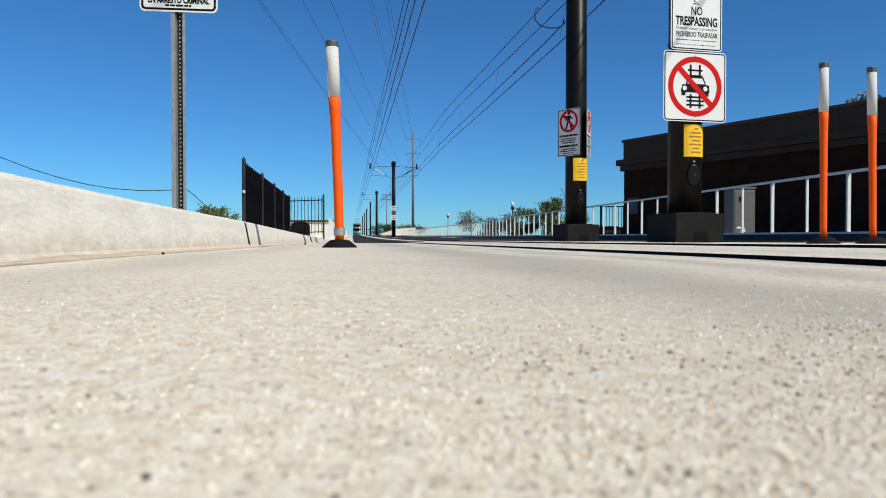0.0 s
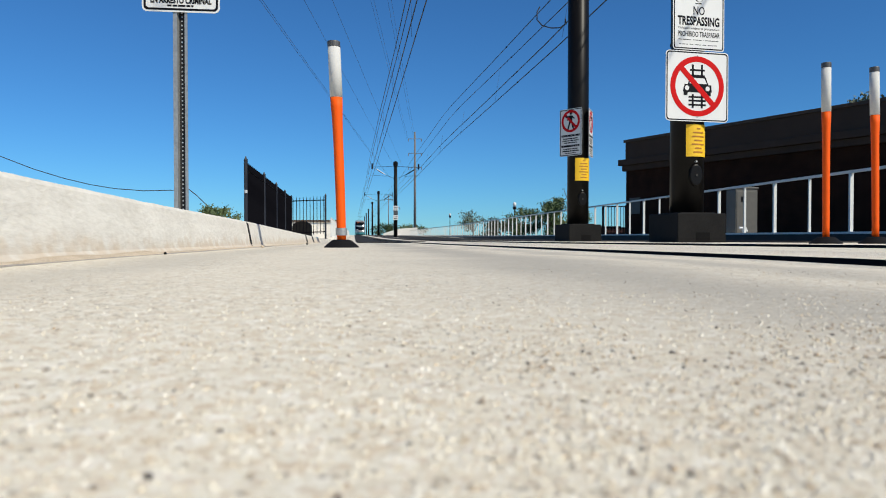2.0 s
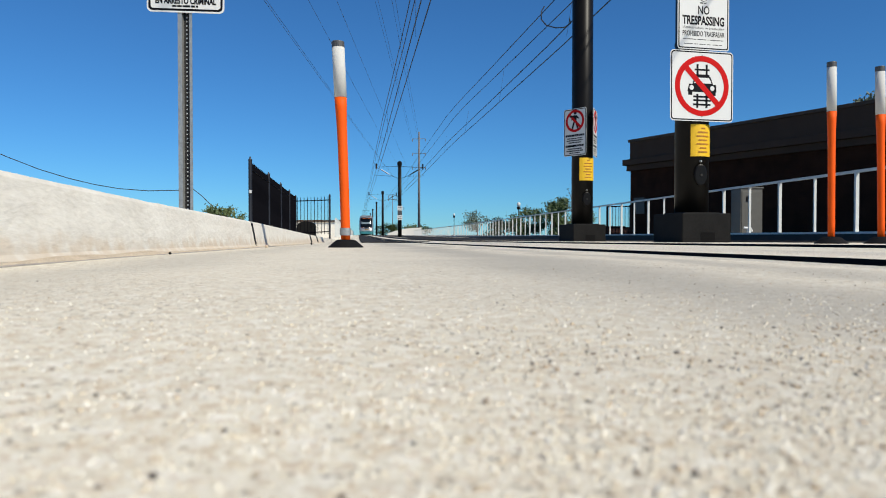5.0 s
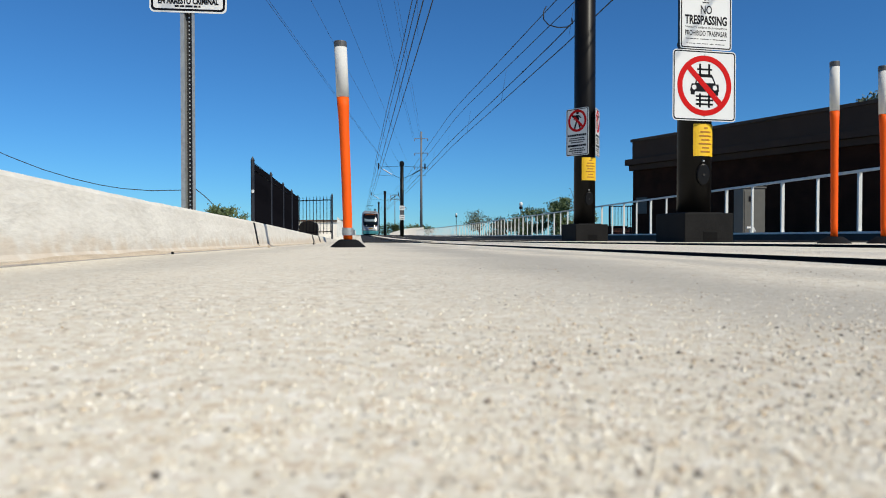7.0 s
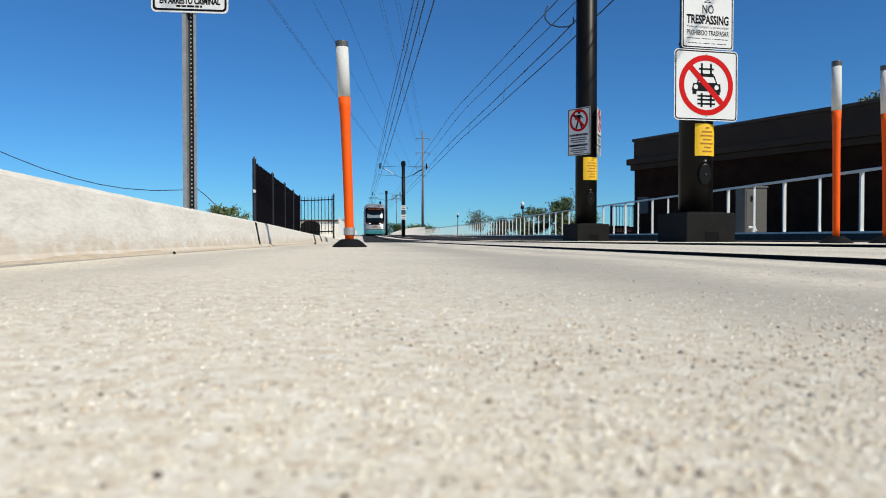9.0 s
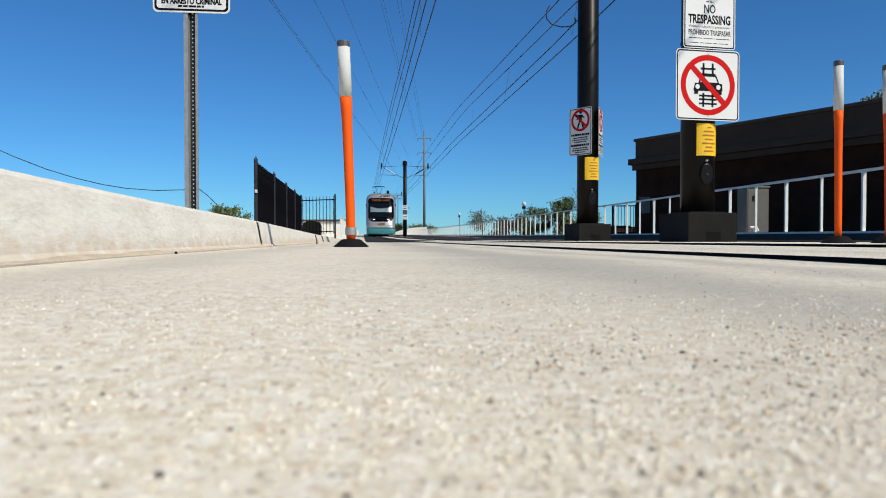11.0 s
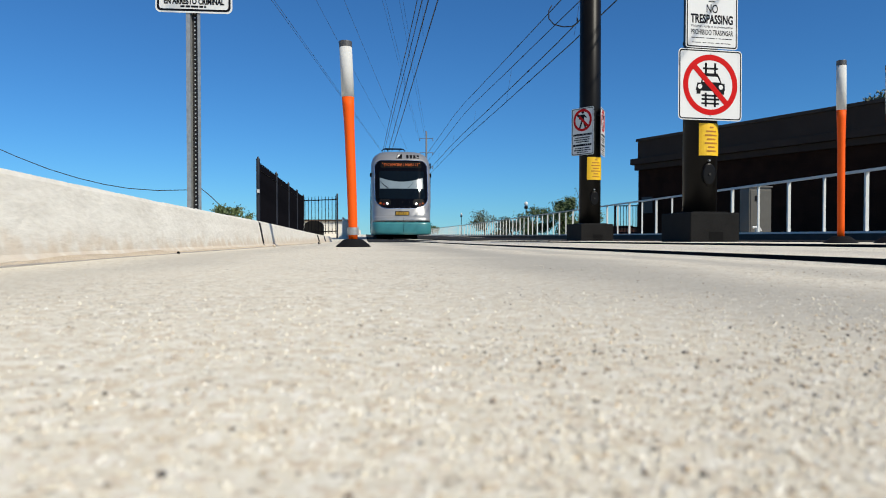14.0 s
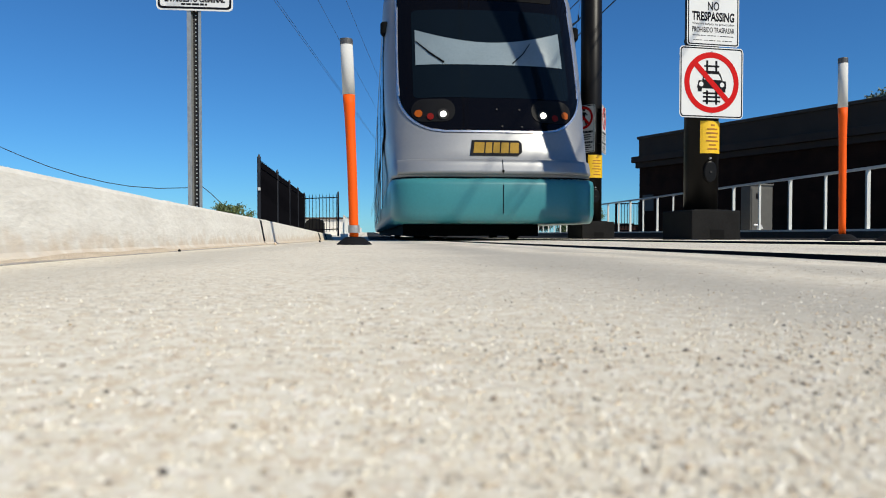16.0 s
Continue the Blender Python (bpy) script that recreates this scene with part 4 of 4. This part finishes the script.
            part("door_seam", side_panel(x + sgn * 0.008, y + 0.66, y + 0.69, 0.4, 2.8, 0.01), M_SILVER, d)
        for y in (8.9, 18.6):
            part("joint", side_panel(x, y + 1.1, y + 1.3, 0.4, 3.2, 0.02), M_UNDER, t)
        part("roof_fairing", box(sgn * 0.85 - 0.06, sgn * 0.85 + 0.06, 4.0, LENGTH - 3, 4.0, 4.18, 0.03), M_SILVER, t)
    # pantograph
    pan = part("pantograph", box(-0.5, 0.5, 10.9, 12.3, 4.15, 4.26, 0.01), M_UNDER, t, "raised pantograph on the roof")
    frame_bm = None
    for x in (-0.42, 0.42):
        frame_bm = tube([(x, 12.2, 4.0), (x * 0.35, 11.0, 4.75)], 0.025, 6, frame_bm)
        frame_bm = tube([(x * 0.35, 11.0, 4.75), (x * 0.95, 11.6, 5.5)], 0.02, 6, frame_bm)
    frame_bm = tube([(-0.16, 11.0, 4.75), (0.16, 11.0, 4.75)], 0.025, 6, frame_bm)
    part("arm", frame_bm, M_UNDER, pan)
    horn = tube([(-0.72, 11.6, 5.38), (-0.62, 11.6, 5.48), (-0.5, 11.6, 5.53), (0.5, 11.6, 5.53), (0.62, 11.6, 5.48), (0.72, 11.6, 5.38)], 0.03, 6)
    part("contact_bar", horn, M_UNDER, pan)
    part("contact_bar", tube([(-0.55, 11.85, 5.52), (0.55, 11.85, 5.52)], 0.03, 6), M_UNDER, pan)
    return t


TRAM = build_train()


# ---- overhead wires ----
def wire(name, pts, r, label, group="overhead wires"):
    bm = tube(pts, r, 6)
    ob = link(name, bm, M_WIRE, None, "", True)
    return tagged(ob, label, "wire", group)


def wire_height(off, z, y):
    """Height of an overhead wire that hangs at height z near the first poles."""
    lift = 0.9 * float(np.interp(y, PROFILE_Y, PROFILE_Z))
    rise = float(np.interp(y, [12, 25, 40, 66, 89, 112, 132, 150, 170, 190], [0, 0.05, 0.42, 0.6, 0.2, 0.6, 0.2, 0.6, 0.2, 0.6])) if z > 6 else 0.0
    if off > 5 and y < 90:
        rise = float(np.interp(y, [20, 43, 66, 90], [0, 0.92, 0.66, 0.2] if z > 6 else [0, 0.3, 0.1, 0]))
    return z + lift + rise


for off, z in ((1.50, 6.90), (1.64, 6.90), (1.47, 5.60), (1.69, 5.60), (5.68, 6.95), (6.2, 6.9), (5.45, 5.60), (5.86, 5.60)):
    pts = [(off - SLOPE * y, y, wire_height(off, z, y)) for y in range(-30, 270, 5)]
    wire("contact_wire" if z < 6 else "messenger_wire", pts, 0.015 if z < 6 else 0.014, "dark copper overhead wire above the track")
for k in range(18):
    y = 10 + 9.1 * k
    for a, b in ((1.57, 1.58), (5.9, 5.7)):
        wire("dropper", [(a - SLOPE * y, y, 6.86 + float(np.interp(y, PROFILE_Y, PROFILE_Z))), (b - SLOPE * y, y, 5.6 + float(np.interp(y, PROFILE_Y, PROFILE_Z)))], 0.004, "thin hanger wire between overhead wires", "hanger wires")
wire("jumper_cable", [(2.85, 21, 6.96), (2.74, 20.8, 6.75), (2.7, 20.5, 6.42), (2.78, 20, 6.1), (2.95, 19.4, 5.85), (3.1, 18.8, 5.68), (3.15, 18.2, 5.6), (3.06, 17.8, 5.6)], 0.018, "looped jumper cable between overhead wires")

for off, z, y in ((5.68, 6.95, 26), (6.2, 6.9, 27.5), (5.45, 5.60, 23.4), (5.86, 5.60, 25)):
    c = Vector((off - SLOPE * y, y, wire_height(off, z, y)))
    wire("wire_clamp", [c - Vector((0, 0.14, 0.03)), c, c + Vector((0, 0.14, 0.03))], [0.02, 0.032, 0.02], "dark clamp on an overhead wire", "wire clamps")
for ratio, z in ((-0.25, 22.4), (-0.237, 22.4), (-0.18, 22.4), (-0.165, 22.4), (-0.405, 16.0), (-0.52, 15.5), (-0.69, 14.0), (-0.70, 13.7)):
    x0 = ratio * z
    wire("power_line", [(x0 - 0.0195 * y, y, z + 0.05 - 1.6 * (1 - ((y - 60) / 100) ** 2) * 0.3) for y in range(-40, 161, 10)], 0.012, "thin dark power line high above", "power lines")
wire("service_cable", [(-35.2, 48, 7.6), (-32.9, 48, 6.6), (-30.6, 48, 5.6), (-28.4, 48, 4.75), (-26.3, 48, 4.11), (-24.5, 48, 3.68), (-22.8, 48, 3.4), (-20.8, 48, 3.25), (-18.7, 48, 3.29), (-17.8, 48, 3.45), (-17.1, 48, 2.9), (-16.1, 48, 1.92), (-15, 48, 0.8), (-14.6, 48, -0.05)], 0.03, "sagging dark service cable beyond the kerb")


# ---- far catenary poles ----
def far_pole(y, signs):
    o = 2.38
    t = thing("catenary_pole", pose(*place(o, y), 0, 0, TURN), "dark catenary pole with bracket arms between the tracks", "catenary pole", "catenary poles")
    part("shaft", lathe([(0.19, -0.3), (0.18, 3), (0.16, 7.08)], 20), M_POLE, t, "", True)
    part("cap", lathe([(0.22, 6.74), (0.22, 7.08), (0.1, 7.18)], 16), M_POLE, t)
    for sgn in (-1, 1) if y < 120 else ():
        arm = tube([(0, 0, 6.7), (sgn * 1.2, 0, 6.65), (sgn * 2.2, 0, 6.6)], 0.018, 6)
        arm = tube([(0, 0, 4.9 + 0.6), (sgn * 1.2, 0, 6.0), (sgn * 2.1, 0, 6.55)], 0.02, 6, arm)
        arm = tube([(sgn * 0.8, 0, 5.75), (sgn * 2.3, 0, 5.85)], 0.014, 6, arm)
        a = part("bracket_arm", arm, M_POLE, t, "thin steel bracket arm")
        part("insulator", tube([(sgn * 0.95, 0, 5.9), (sgn * 1.75, 0, 6.4)], 0.035, 8), M_SIGN if sgn < 0 else M_POLE, a)
        part("insulator", lathe([(0.06, 6.4), (0.08, 6.55), (0.06, 6.95)], 8, None, Matrix.Translation((sgn * 2.2, 0, 0))), M_POLE, a)
    if signs:
        for z0, z1 in ((2.52, 2.95), (1.62, 2.08)):
            g = part("small_sign", box(-0.24, 0.24, -0.22, -0.2, z0, z1, 0.0), M_SIGN, t, "small white sign")
            part("print_block", box(-0.16, 0.16, -0.225, -0.2, z0 + 0.1, z0 + 0.16, 0.0), M_BLACK, g)
            part("print_block", box(-0.18, 0.18, -0.225, -0.2, z0 + 0.26, z0 + 0.32, 0.0), M_CAP, g)
        part("meter_box", box(-0.2, 0.2, -0.24, -0.18, 2.12, 2.46, 0.01), M_CAP, t, "dark box between the signs")
    return t


for y, sg in ((66, True), (112, False), (150, False), (190, False), (225, False), (262, False)):
    far_pole(y, sg)


# ---- railings ----
def rail_bar(name, line, x0, x1, z0, z1, material, y0, y1, parent=None):
    bm = bmesh.new()
    rings = []
    for k in range(43):
        y = y0 + (y1 - y0) * k / 42
        cx = line[0] - line[1] * y
        lift = max(0.0, y - 60) * line[2]
        rings.append([bm.verts.new((cx + x, y, z + (lift if z > 0 else 0))) for x, z in ((x0, z0), (x1, z0), (x1, z1), (x0, z1))])
    for a, c in zip(rings, rings[1:]):
        for j in range(4):
            bm.faces.new((a[j], a[(j + 1) % 4], c[(j + 1) % 4], c[j]))
    bm.faces.new(rings[0][::-1])
    bm.faces.new(rings[-1])
    bmesh.ops.recalc_face_normals(bm, faces=bm.faces)
    return link(name, bm, material, parent)


def railing(line, y0, y1, first, base, kerb_material, step):
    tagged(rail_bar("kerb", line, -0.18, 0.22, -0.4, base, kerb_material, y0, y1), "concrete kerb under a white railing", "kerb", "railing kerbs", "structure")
    t = thing("railing", pose(0, 0, 0), "white painted steel railing along a concrete kerb", "railing", "railings")
    rail_bar("top_rail", line, -0.025, 0.025, base + 0.962, base + 1.005, M_RAIL, y0, y1, t)
    rail_bar("bottom_rail", line, -0.05, 0.05, base - 0.025, base + 0.036, M_RAIL, y0, y1, t)
    data = [None, None]
    k = 0
    while first + step * k < y1 - 0.5:
        y, half = first + step * k, k % 2
        k += 1
        lift = max(0.0, y - 60) * line[2]
        if data[half] is None:
            bm = box(-0.020, 0.020, -0.016, 0.016, base + 0.03, base + 0.965) if half else box(-0.028, 0.028, -0.024, 0.024, base, base + 0.965, 0.004)
            ob = part("baluster" if half else "post", bm, M_RAIL, t)
            data[half] = ob.data
        else:
            ob = new("baluster" if half else "post", data[half])
            ob.parent = t
        ob.location = (line[0] - line[1] * y, y, lift)


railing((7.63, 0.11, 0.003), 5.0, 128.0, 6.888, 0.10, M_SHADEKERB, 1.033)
railing((TRACK0 - 2.78, SLOPE, 0.004), 37.0, 170.0, 37.05, 0.08, M_KERB, 1.05)


# ---- left side: black picket fence ----
def fence():
    t = thing("fence", pose(0, 0, 0), "black steel picket fence with pointed pickets", "fence")
    a, b, c = Vector((-4.32, 15.1, 0)), Vector((-6.78, 30.7, 0.12)), Vector((-5.27, 30.7, 0.17))
    pick = post = None
    for p, q, n, posts in ((a, b, 118, 4), (b, c, 10, 1)):
        for z in (0.12, 1.52):
            d = (q - p).normalized() * 0.02
            part("fence_rail", tube([p - d + Vector((0, 0, z)), q + d + Vector((0, 0, z))], 0.022, 4), M_FENCE, t)
        for k in range(n):
            at = p.lerp(q, (k + 0.5) / n)
            if pick is None:
                ob = part("picket", lathe([(0.014, 0.02), (0.014, 1.62), (0.003, 1.70)], 4), M_FENCE, t)
                pick = ob.data
            else:
                ob = new("picket", pick)
                ob.parent = t
            ob.location = at
        for k in range(posts + 1):
            at = p.lerp(q, k / posts)
            if post is None:
                ob = part("fence_post", lathe([(0.042, -0.2), (0.042, 1.71), (0.05, 1.72), (0.03, 1.75), (0.008, 1.8)], 8), M_LITPOST, t)
                post = ob.data
            else:
                ob = new("fence_post", post)
                ob.parent = t
            ob.location = at
    part("latch", box(-4.32, -4.27, 14.99, 15.05, 1.0, 1.07, 0.01), M_SIGN, t, "pale latch plate")


fence()


# ---- building beyond the railing ----
def building():
    u = Vector((0.5075, -0.8616, 0))
    ang = math.degrees(math.atan2(u.y, u.x))
    t = thing("building", pose(9.1, 35, 0, 0, 0, ang), "dark brown brick building with a stucco parapet", "building")
    L = 32.0
    part("wall", box(0, L, 0, 12, -0.3, 3.35), M_BRICK, t, "dark brown brick wall")
    part("cornice", box(-0.28, L, -0.3, 12, 3.62, 3.92, 0.03), M_STUCCO, t, "taupe ledge")
    part("cornice_base", box(-0.14, L, -0.15, 12, 3.35, 3.62, 0.02), M_STUCCO, t)
    part("parapet", box(-0.02, L, -0.03, 12, 3.92, 4.78), M_STUCCO, t, "taupe stucco parapet")
    part("coping", box(-0.1, L, -0.1, 12, 4.78, 4.92, 0.02), M_COPING, t)
    part("wall_sign", box(0.25, 0.95, -0.03, 0.0, 1.2, 2.0, 0.005), M_CABINET, t, "pale wall sign")


building()

cab = thing("utility_cabinet", pose(6.9, 16.2, 0.0, 0, 0, 8), "beige grey metal utility cabinet behind the railing", "utility cabinet")
part("body", box(-0.27, 0.27, -0.2, 0.2, -0.02, 1.16, 0.015), M_CABINET, cab)
part("lid", box(-0.29, 0.29, -0.22, 0.22, 1.16, 1.2, 0.01), M_CABINET, cab)
door = part("door", box(-0.24, 0.24, -0.212, -0.2, 0.1, 1.1, 0.004), M_CABINET, cab)
part("handle", box(-0.14, -0.08, -0.225, -0.21, 0.86, 0.98, 0.004), M_BLACK, door)
tap = thing("water_tap", pose(6.45, 15.1, 0.0), "pale standpipe tap behind the railing", "tap")
part("pipe", tube([(0, 0, 0), (0, 0, 0.24)], 0.02), M_STEEL, tap)
part("head", tube([(-0.07, 0, 0.25), (0.07, 0, 0.25), (0.1, 0, 0.17)], 0.025), M_SIGN, tap)


def gate():
    t = thing("gate", pose(6.38, 26.2, 0.0, 0, 0, -14), "dark slatted metal gate beside the building", "gate")
    for x in (-0.42, 0.42):
        part("gate_post", box(x - 0.04, x + 0.04, -0.04, 0.04, -0.1, 1.25), M_FENCE, t)
    for z in (0.2, 0.4, 1.2):
        part("gate_rail", box(-0.4, 0.4, -0.02, 0.02, z - 0.02, z + 0.02), M_FENCE, t)
    for k in range(7):
        part("gate_bar", box(-0.34 + 0.113 * k - 0.01, -0.34 + 0.113 * k + 0.01, -0.012, 0.012, 0.2, 1.2), M_FENCE, t)
    part("kick_panel", box(-0.4, 0.4, 0.025, 0.04, 0.05, 0.38), M_BRICKRED, t, "reddish lower panel")


gate()
low = thing("low_wall", pose(9.0, 36.5, 0.0, 0, 0, 0), "low dark brick wall beside the building", "wall")
part("wall", box(-1.9, 0.2, -0.12, 0.12, -0.2, 0.55, 0.01), M_BRICK, low)
part("coping", box(-1.95, 0.2, -0.16, 0.16, 0.55, 0.62, 0.01), M_STUCCO, low)


# ---- plants ----
def tree(x, y, h, spread, trunk_h, n, material, label, seed, leaf=0.09, flat=0.6, z=0.0, low=0.3):
    rnd = random.Random(seed)
    t = thing("tree", pose(x, y, z, 0, 0, rnd.uniform(0, 360)), label, "tree")
    bm = tube([(0, 0, -0.3), (0.05, 0.02, trunk_h * 0.6), (0.1, 0, trunk_h)], [h * 0.035, h * 0.028, h * 0.02], 8)
    tips = []
    for k in range(11):
        a, r = rnd.uniform(0, 6.28), spread * rnd.uniform(0.35, 0.95)
        zz = h * rnd.uniform(low, 0.98)
        if r > spread * 0.7:
            zz = h * rnd.uniform(low * 0.8, 0.8)
        tip = Vector((math.cos(a) * r, math.sin(a) * r, zz))
        mid = Vector((tip.x * 0.45, tip.y * 0.45, trunk_h + (zz - trunk_h) * 0.6))
        bm = tube([(0.1, 0, trunk_h * 0.9), mid, tip], [h * 0.016, h * 0.009, h * 0.003], 5, bm)
        tips += [tip, mid.lerp(tip, 0.6)]
    part("trunk", bm, M_TRUNK, t)
    vs, fs = [], []
    for k in range(n):
        c = tips[rnd.randrange(len(tips))]
        g = rnd.gauss
        p = c + Vector((g(0, spread * 0.2), g(0, spread * 0.2), g(0, spread * 0.2 * flat)))
        d = Vector((g(0, 1), g(0, 1), g(0, 1))).normalized()
        e = d.orthogonal().normalized()
        s_ = leaf * rnd.uniform(0.5, 1.5)
        i = len(vs)
        vs += [p - d * s_, p + e * s_ * 0.45, p + d * s_, p - e * s_ * 0.45]
        fs.append((i, i + 1, i + 2, i + 3))
    me = bpy.data.meshes.new("crown")
    me.from_pydata(vs, [], fs)
    me.materials.append(material)
    ob = new("crown", me)
    ob.parent = t
    return t


tree(8.9, 60, 3.4, 1.5, 0.5, 6500, M_LEAF, "green desert tree with a dense crown beyond the railing", 3, 0.10, low=0.1)
tree(7.1, 61, 2.6, 1.5, 0.4, 4500, M_LEAF, "green desert tree with a loose crown beyond the railing", 4, 0.09, low=0.1)
tree(11.0, 62, 2.4, 1.6, 0.4, 4500, M_LEAF, "green shrubby tree beyond the railing", 15, 0.09, low=0.1)
tree(10.6, 58, 4.2, 1.3, 1.4, 260, M_LEAFGREY, "nearly bare desert tree with thin branches", 5, 0.07)
tree(5.4, 68, 2.0, 1.6, 0.4, 3200, M_LEAFGREY, "grey green shrubby tree beyond the railing", 6, 0.09, low=0.1)
tree(3.4, 82, 3.2, 1.8, 0.6, 1900, M_LEAFGREY, "feathery grey green tree beyond the railing", 7, 0.08)
tree(43.5, 70, 14.0, 3.2, 8.0, 4200, M_LEAFGREY, "tall tree behind the brick building", 8, 0.2, low=0.6)
tree(-12.9, 40, 1.75, 1.1, 0.5, 2600, M_LEAF, "round green bush beyond the kerb", 9, 0.07)
tree(-13.9, 165, 2.6, 2.8, 0.6, 1800, M_LEAF, "dark green bush near the tracks", 10, 0.2, z=0.4)
tree(-8.0, 175, 3.0, 3.2, 0.6, 1800, M_LEAF, "dark green bush near the tracks", 11, 0.2, z=0.4)


# ---- street lamps, power pole, far objects ----
def street_lamp(x, y, h, z=0.0):
    t = thing("street_lamp", pose(x, y, z), "dark post-top street lamp with a white globe", "street lamp", "street lamps")
    part("pole", lathe([(0.09, -0.3), (0.06, 0.5), (0.05, h - 0.75)], 12), M_POLE, t)
    part("collar", lathe([(0.16, h - 0.85), (0.20, h - 0.7), (0.16, h - 0.55)], 12), M_POLE, t)
    part("globe", lathe([(0.12, h - 0.55), (0.18, h - 0.38), (0.17, h - 0.2), (0.05, h - 0.08)], 16), M_SIGN, t, "white globe", True)


street_lamp(7.2, 72, 3.75)
street_lamp(0.9, 125, 4.2, 0.2)


def power_pole(x, y, h, arms, half, r):
    t = thing("power_pole", pose(x, y, 0.2), "tall grey power pole with cross arms", "power pole", "power poles")
    part("pole", lathe([(r, -0.5), (r * 0.55, h)], 12), M_POLEGREY, t, "", True)
    for z in arms:
        a = part("cross_arm", tube([(-half, 0, z + 0.1), (half, 0, z + 0.1)], 0.07, 6), M_POLEGREY, t)
        for sx in (-1, 1):
            part("insulator", lathe([(0.08, -0.6), (0.1, -0.2), (0.05, 0)], 8, None, Matrix.Translation((sx * half, 0, z + 0.1))), M_POLEGREY, a)
    return t


power_pole(-6.9, 160, 24.0, (22.3, 19.0, 15.8), 1.5, 0.33)
power_pole(-15.4, 190, 11.4, (11.0, 10.1), 1.2, 0.15)
power_pole(-14.2, 205, 9.0, (8.4,), 0.9, 0.12)


def wall_far():
    bm = bmesh.new()
    top = [(-11.6, 0.75), (-10.6, 1.05), (-9.2, 1.5), (-7.4, 1.75), (-5.2, 1.85)]
    fr = [[bm.verts.new((x, y, z)) for x, z in top] for y in (131, 131.4)]
    lo = [[bm.verts.new((x, y, -0.2)) for x, z in top] for y in (131, 131.4)]
    for k in range(4):
        bm.faces.new((lo[0][k], lo[0][k + 1], fr[0][k + 1], fr[0][k]))
        bm.faces.new((fr[0][k], fr[0][k + 1], fr[1][k + 1], fr[1][k]))
        bm.faces.new((lo[1][k + 1], lo[1][k], fr[1][k], fr[1][k + 1]))
    tagged(link("retaining_wall", bm, M_KERB), "low pale concrete wall beside the tracks", "wall", kind="structure")


wall_far()

mon = thing("stone_monument", pose(-8.72, 42.5, -0.05, 0, 0, 0), "dark arched stone block behind the fence", "monument")
arch = [(-0.55, 0.0), (0.55, 0.0), (0.55, 0.75)] + [(0.55 * math.cos(radians(a)), 0.75 + 0.32 * math.sin(radians(a))) for a in range(15, 180, 15)] + [(-0.55, 0.75)]
part("block", plate(arch, -0.25, 0.25), M_BOX, mon)
shed = thing("shed", pose(-12.0, 58, -0.05, 0, 0, 0), "pale low shed far behind the fence", "shed")
part("wall", box(-2.2, 3.0, -1, 1, 0, 1.35), M_KERB, shed)
part("roof", box(-2.35, 3.15, -1.15, 1.15, 1.35, 1.5, 0.02), M_COPING, shed)


def motions():
    rows = []
    for s, y in ((0, 228), (2, 193), (4, 159), (5.2, 140.5), (6.5, 122), (8, 101.5), (9, 89), (10.2, 74.4), (11.5, 59.3), (12.5, 48), (13.5, 36.8), (14, 31.3), (14.5, 25.8), (15, 20.2),
                 (15.5, 14.5), (15.8, 10.95), (16, 8.68)):
        rows.append((s, pose(TRACK0 + 0.1 - SLOPE * y, y, ground_z(0, y), 0, 0, TURN + float(np.interp(y, [40, 100], [-0.3, 0.0])))))
    walk(TRAM, rows)


motions()
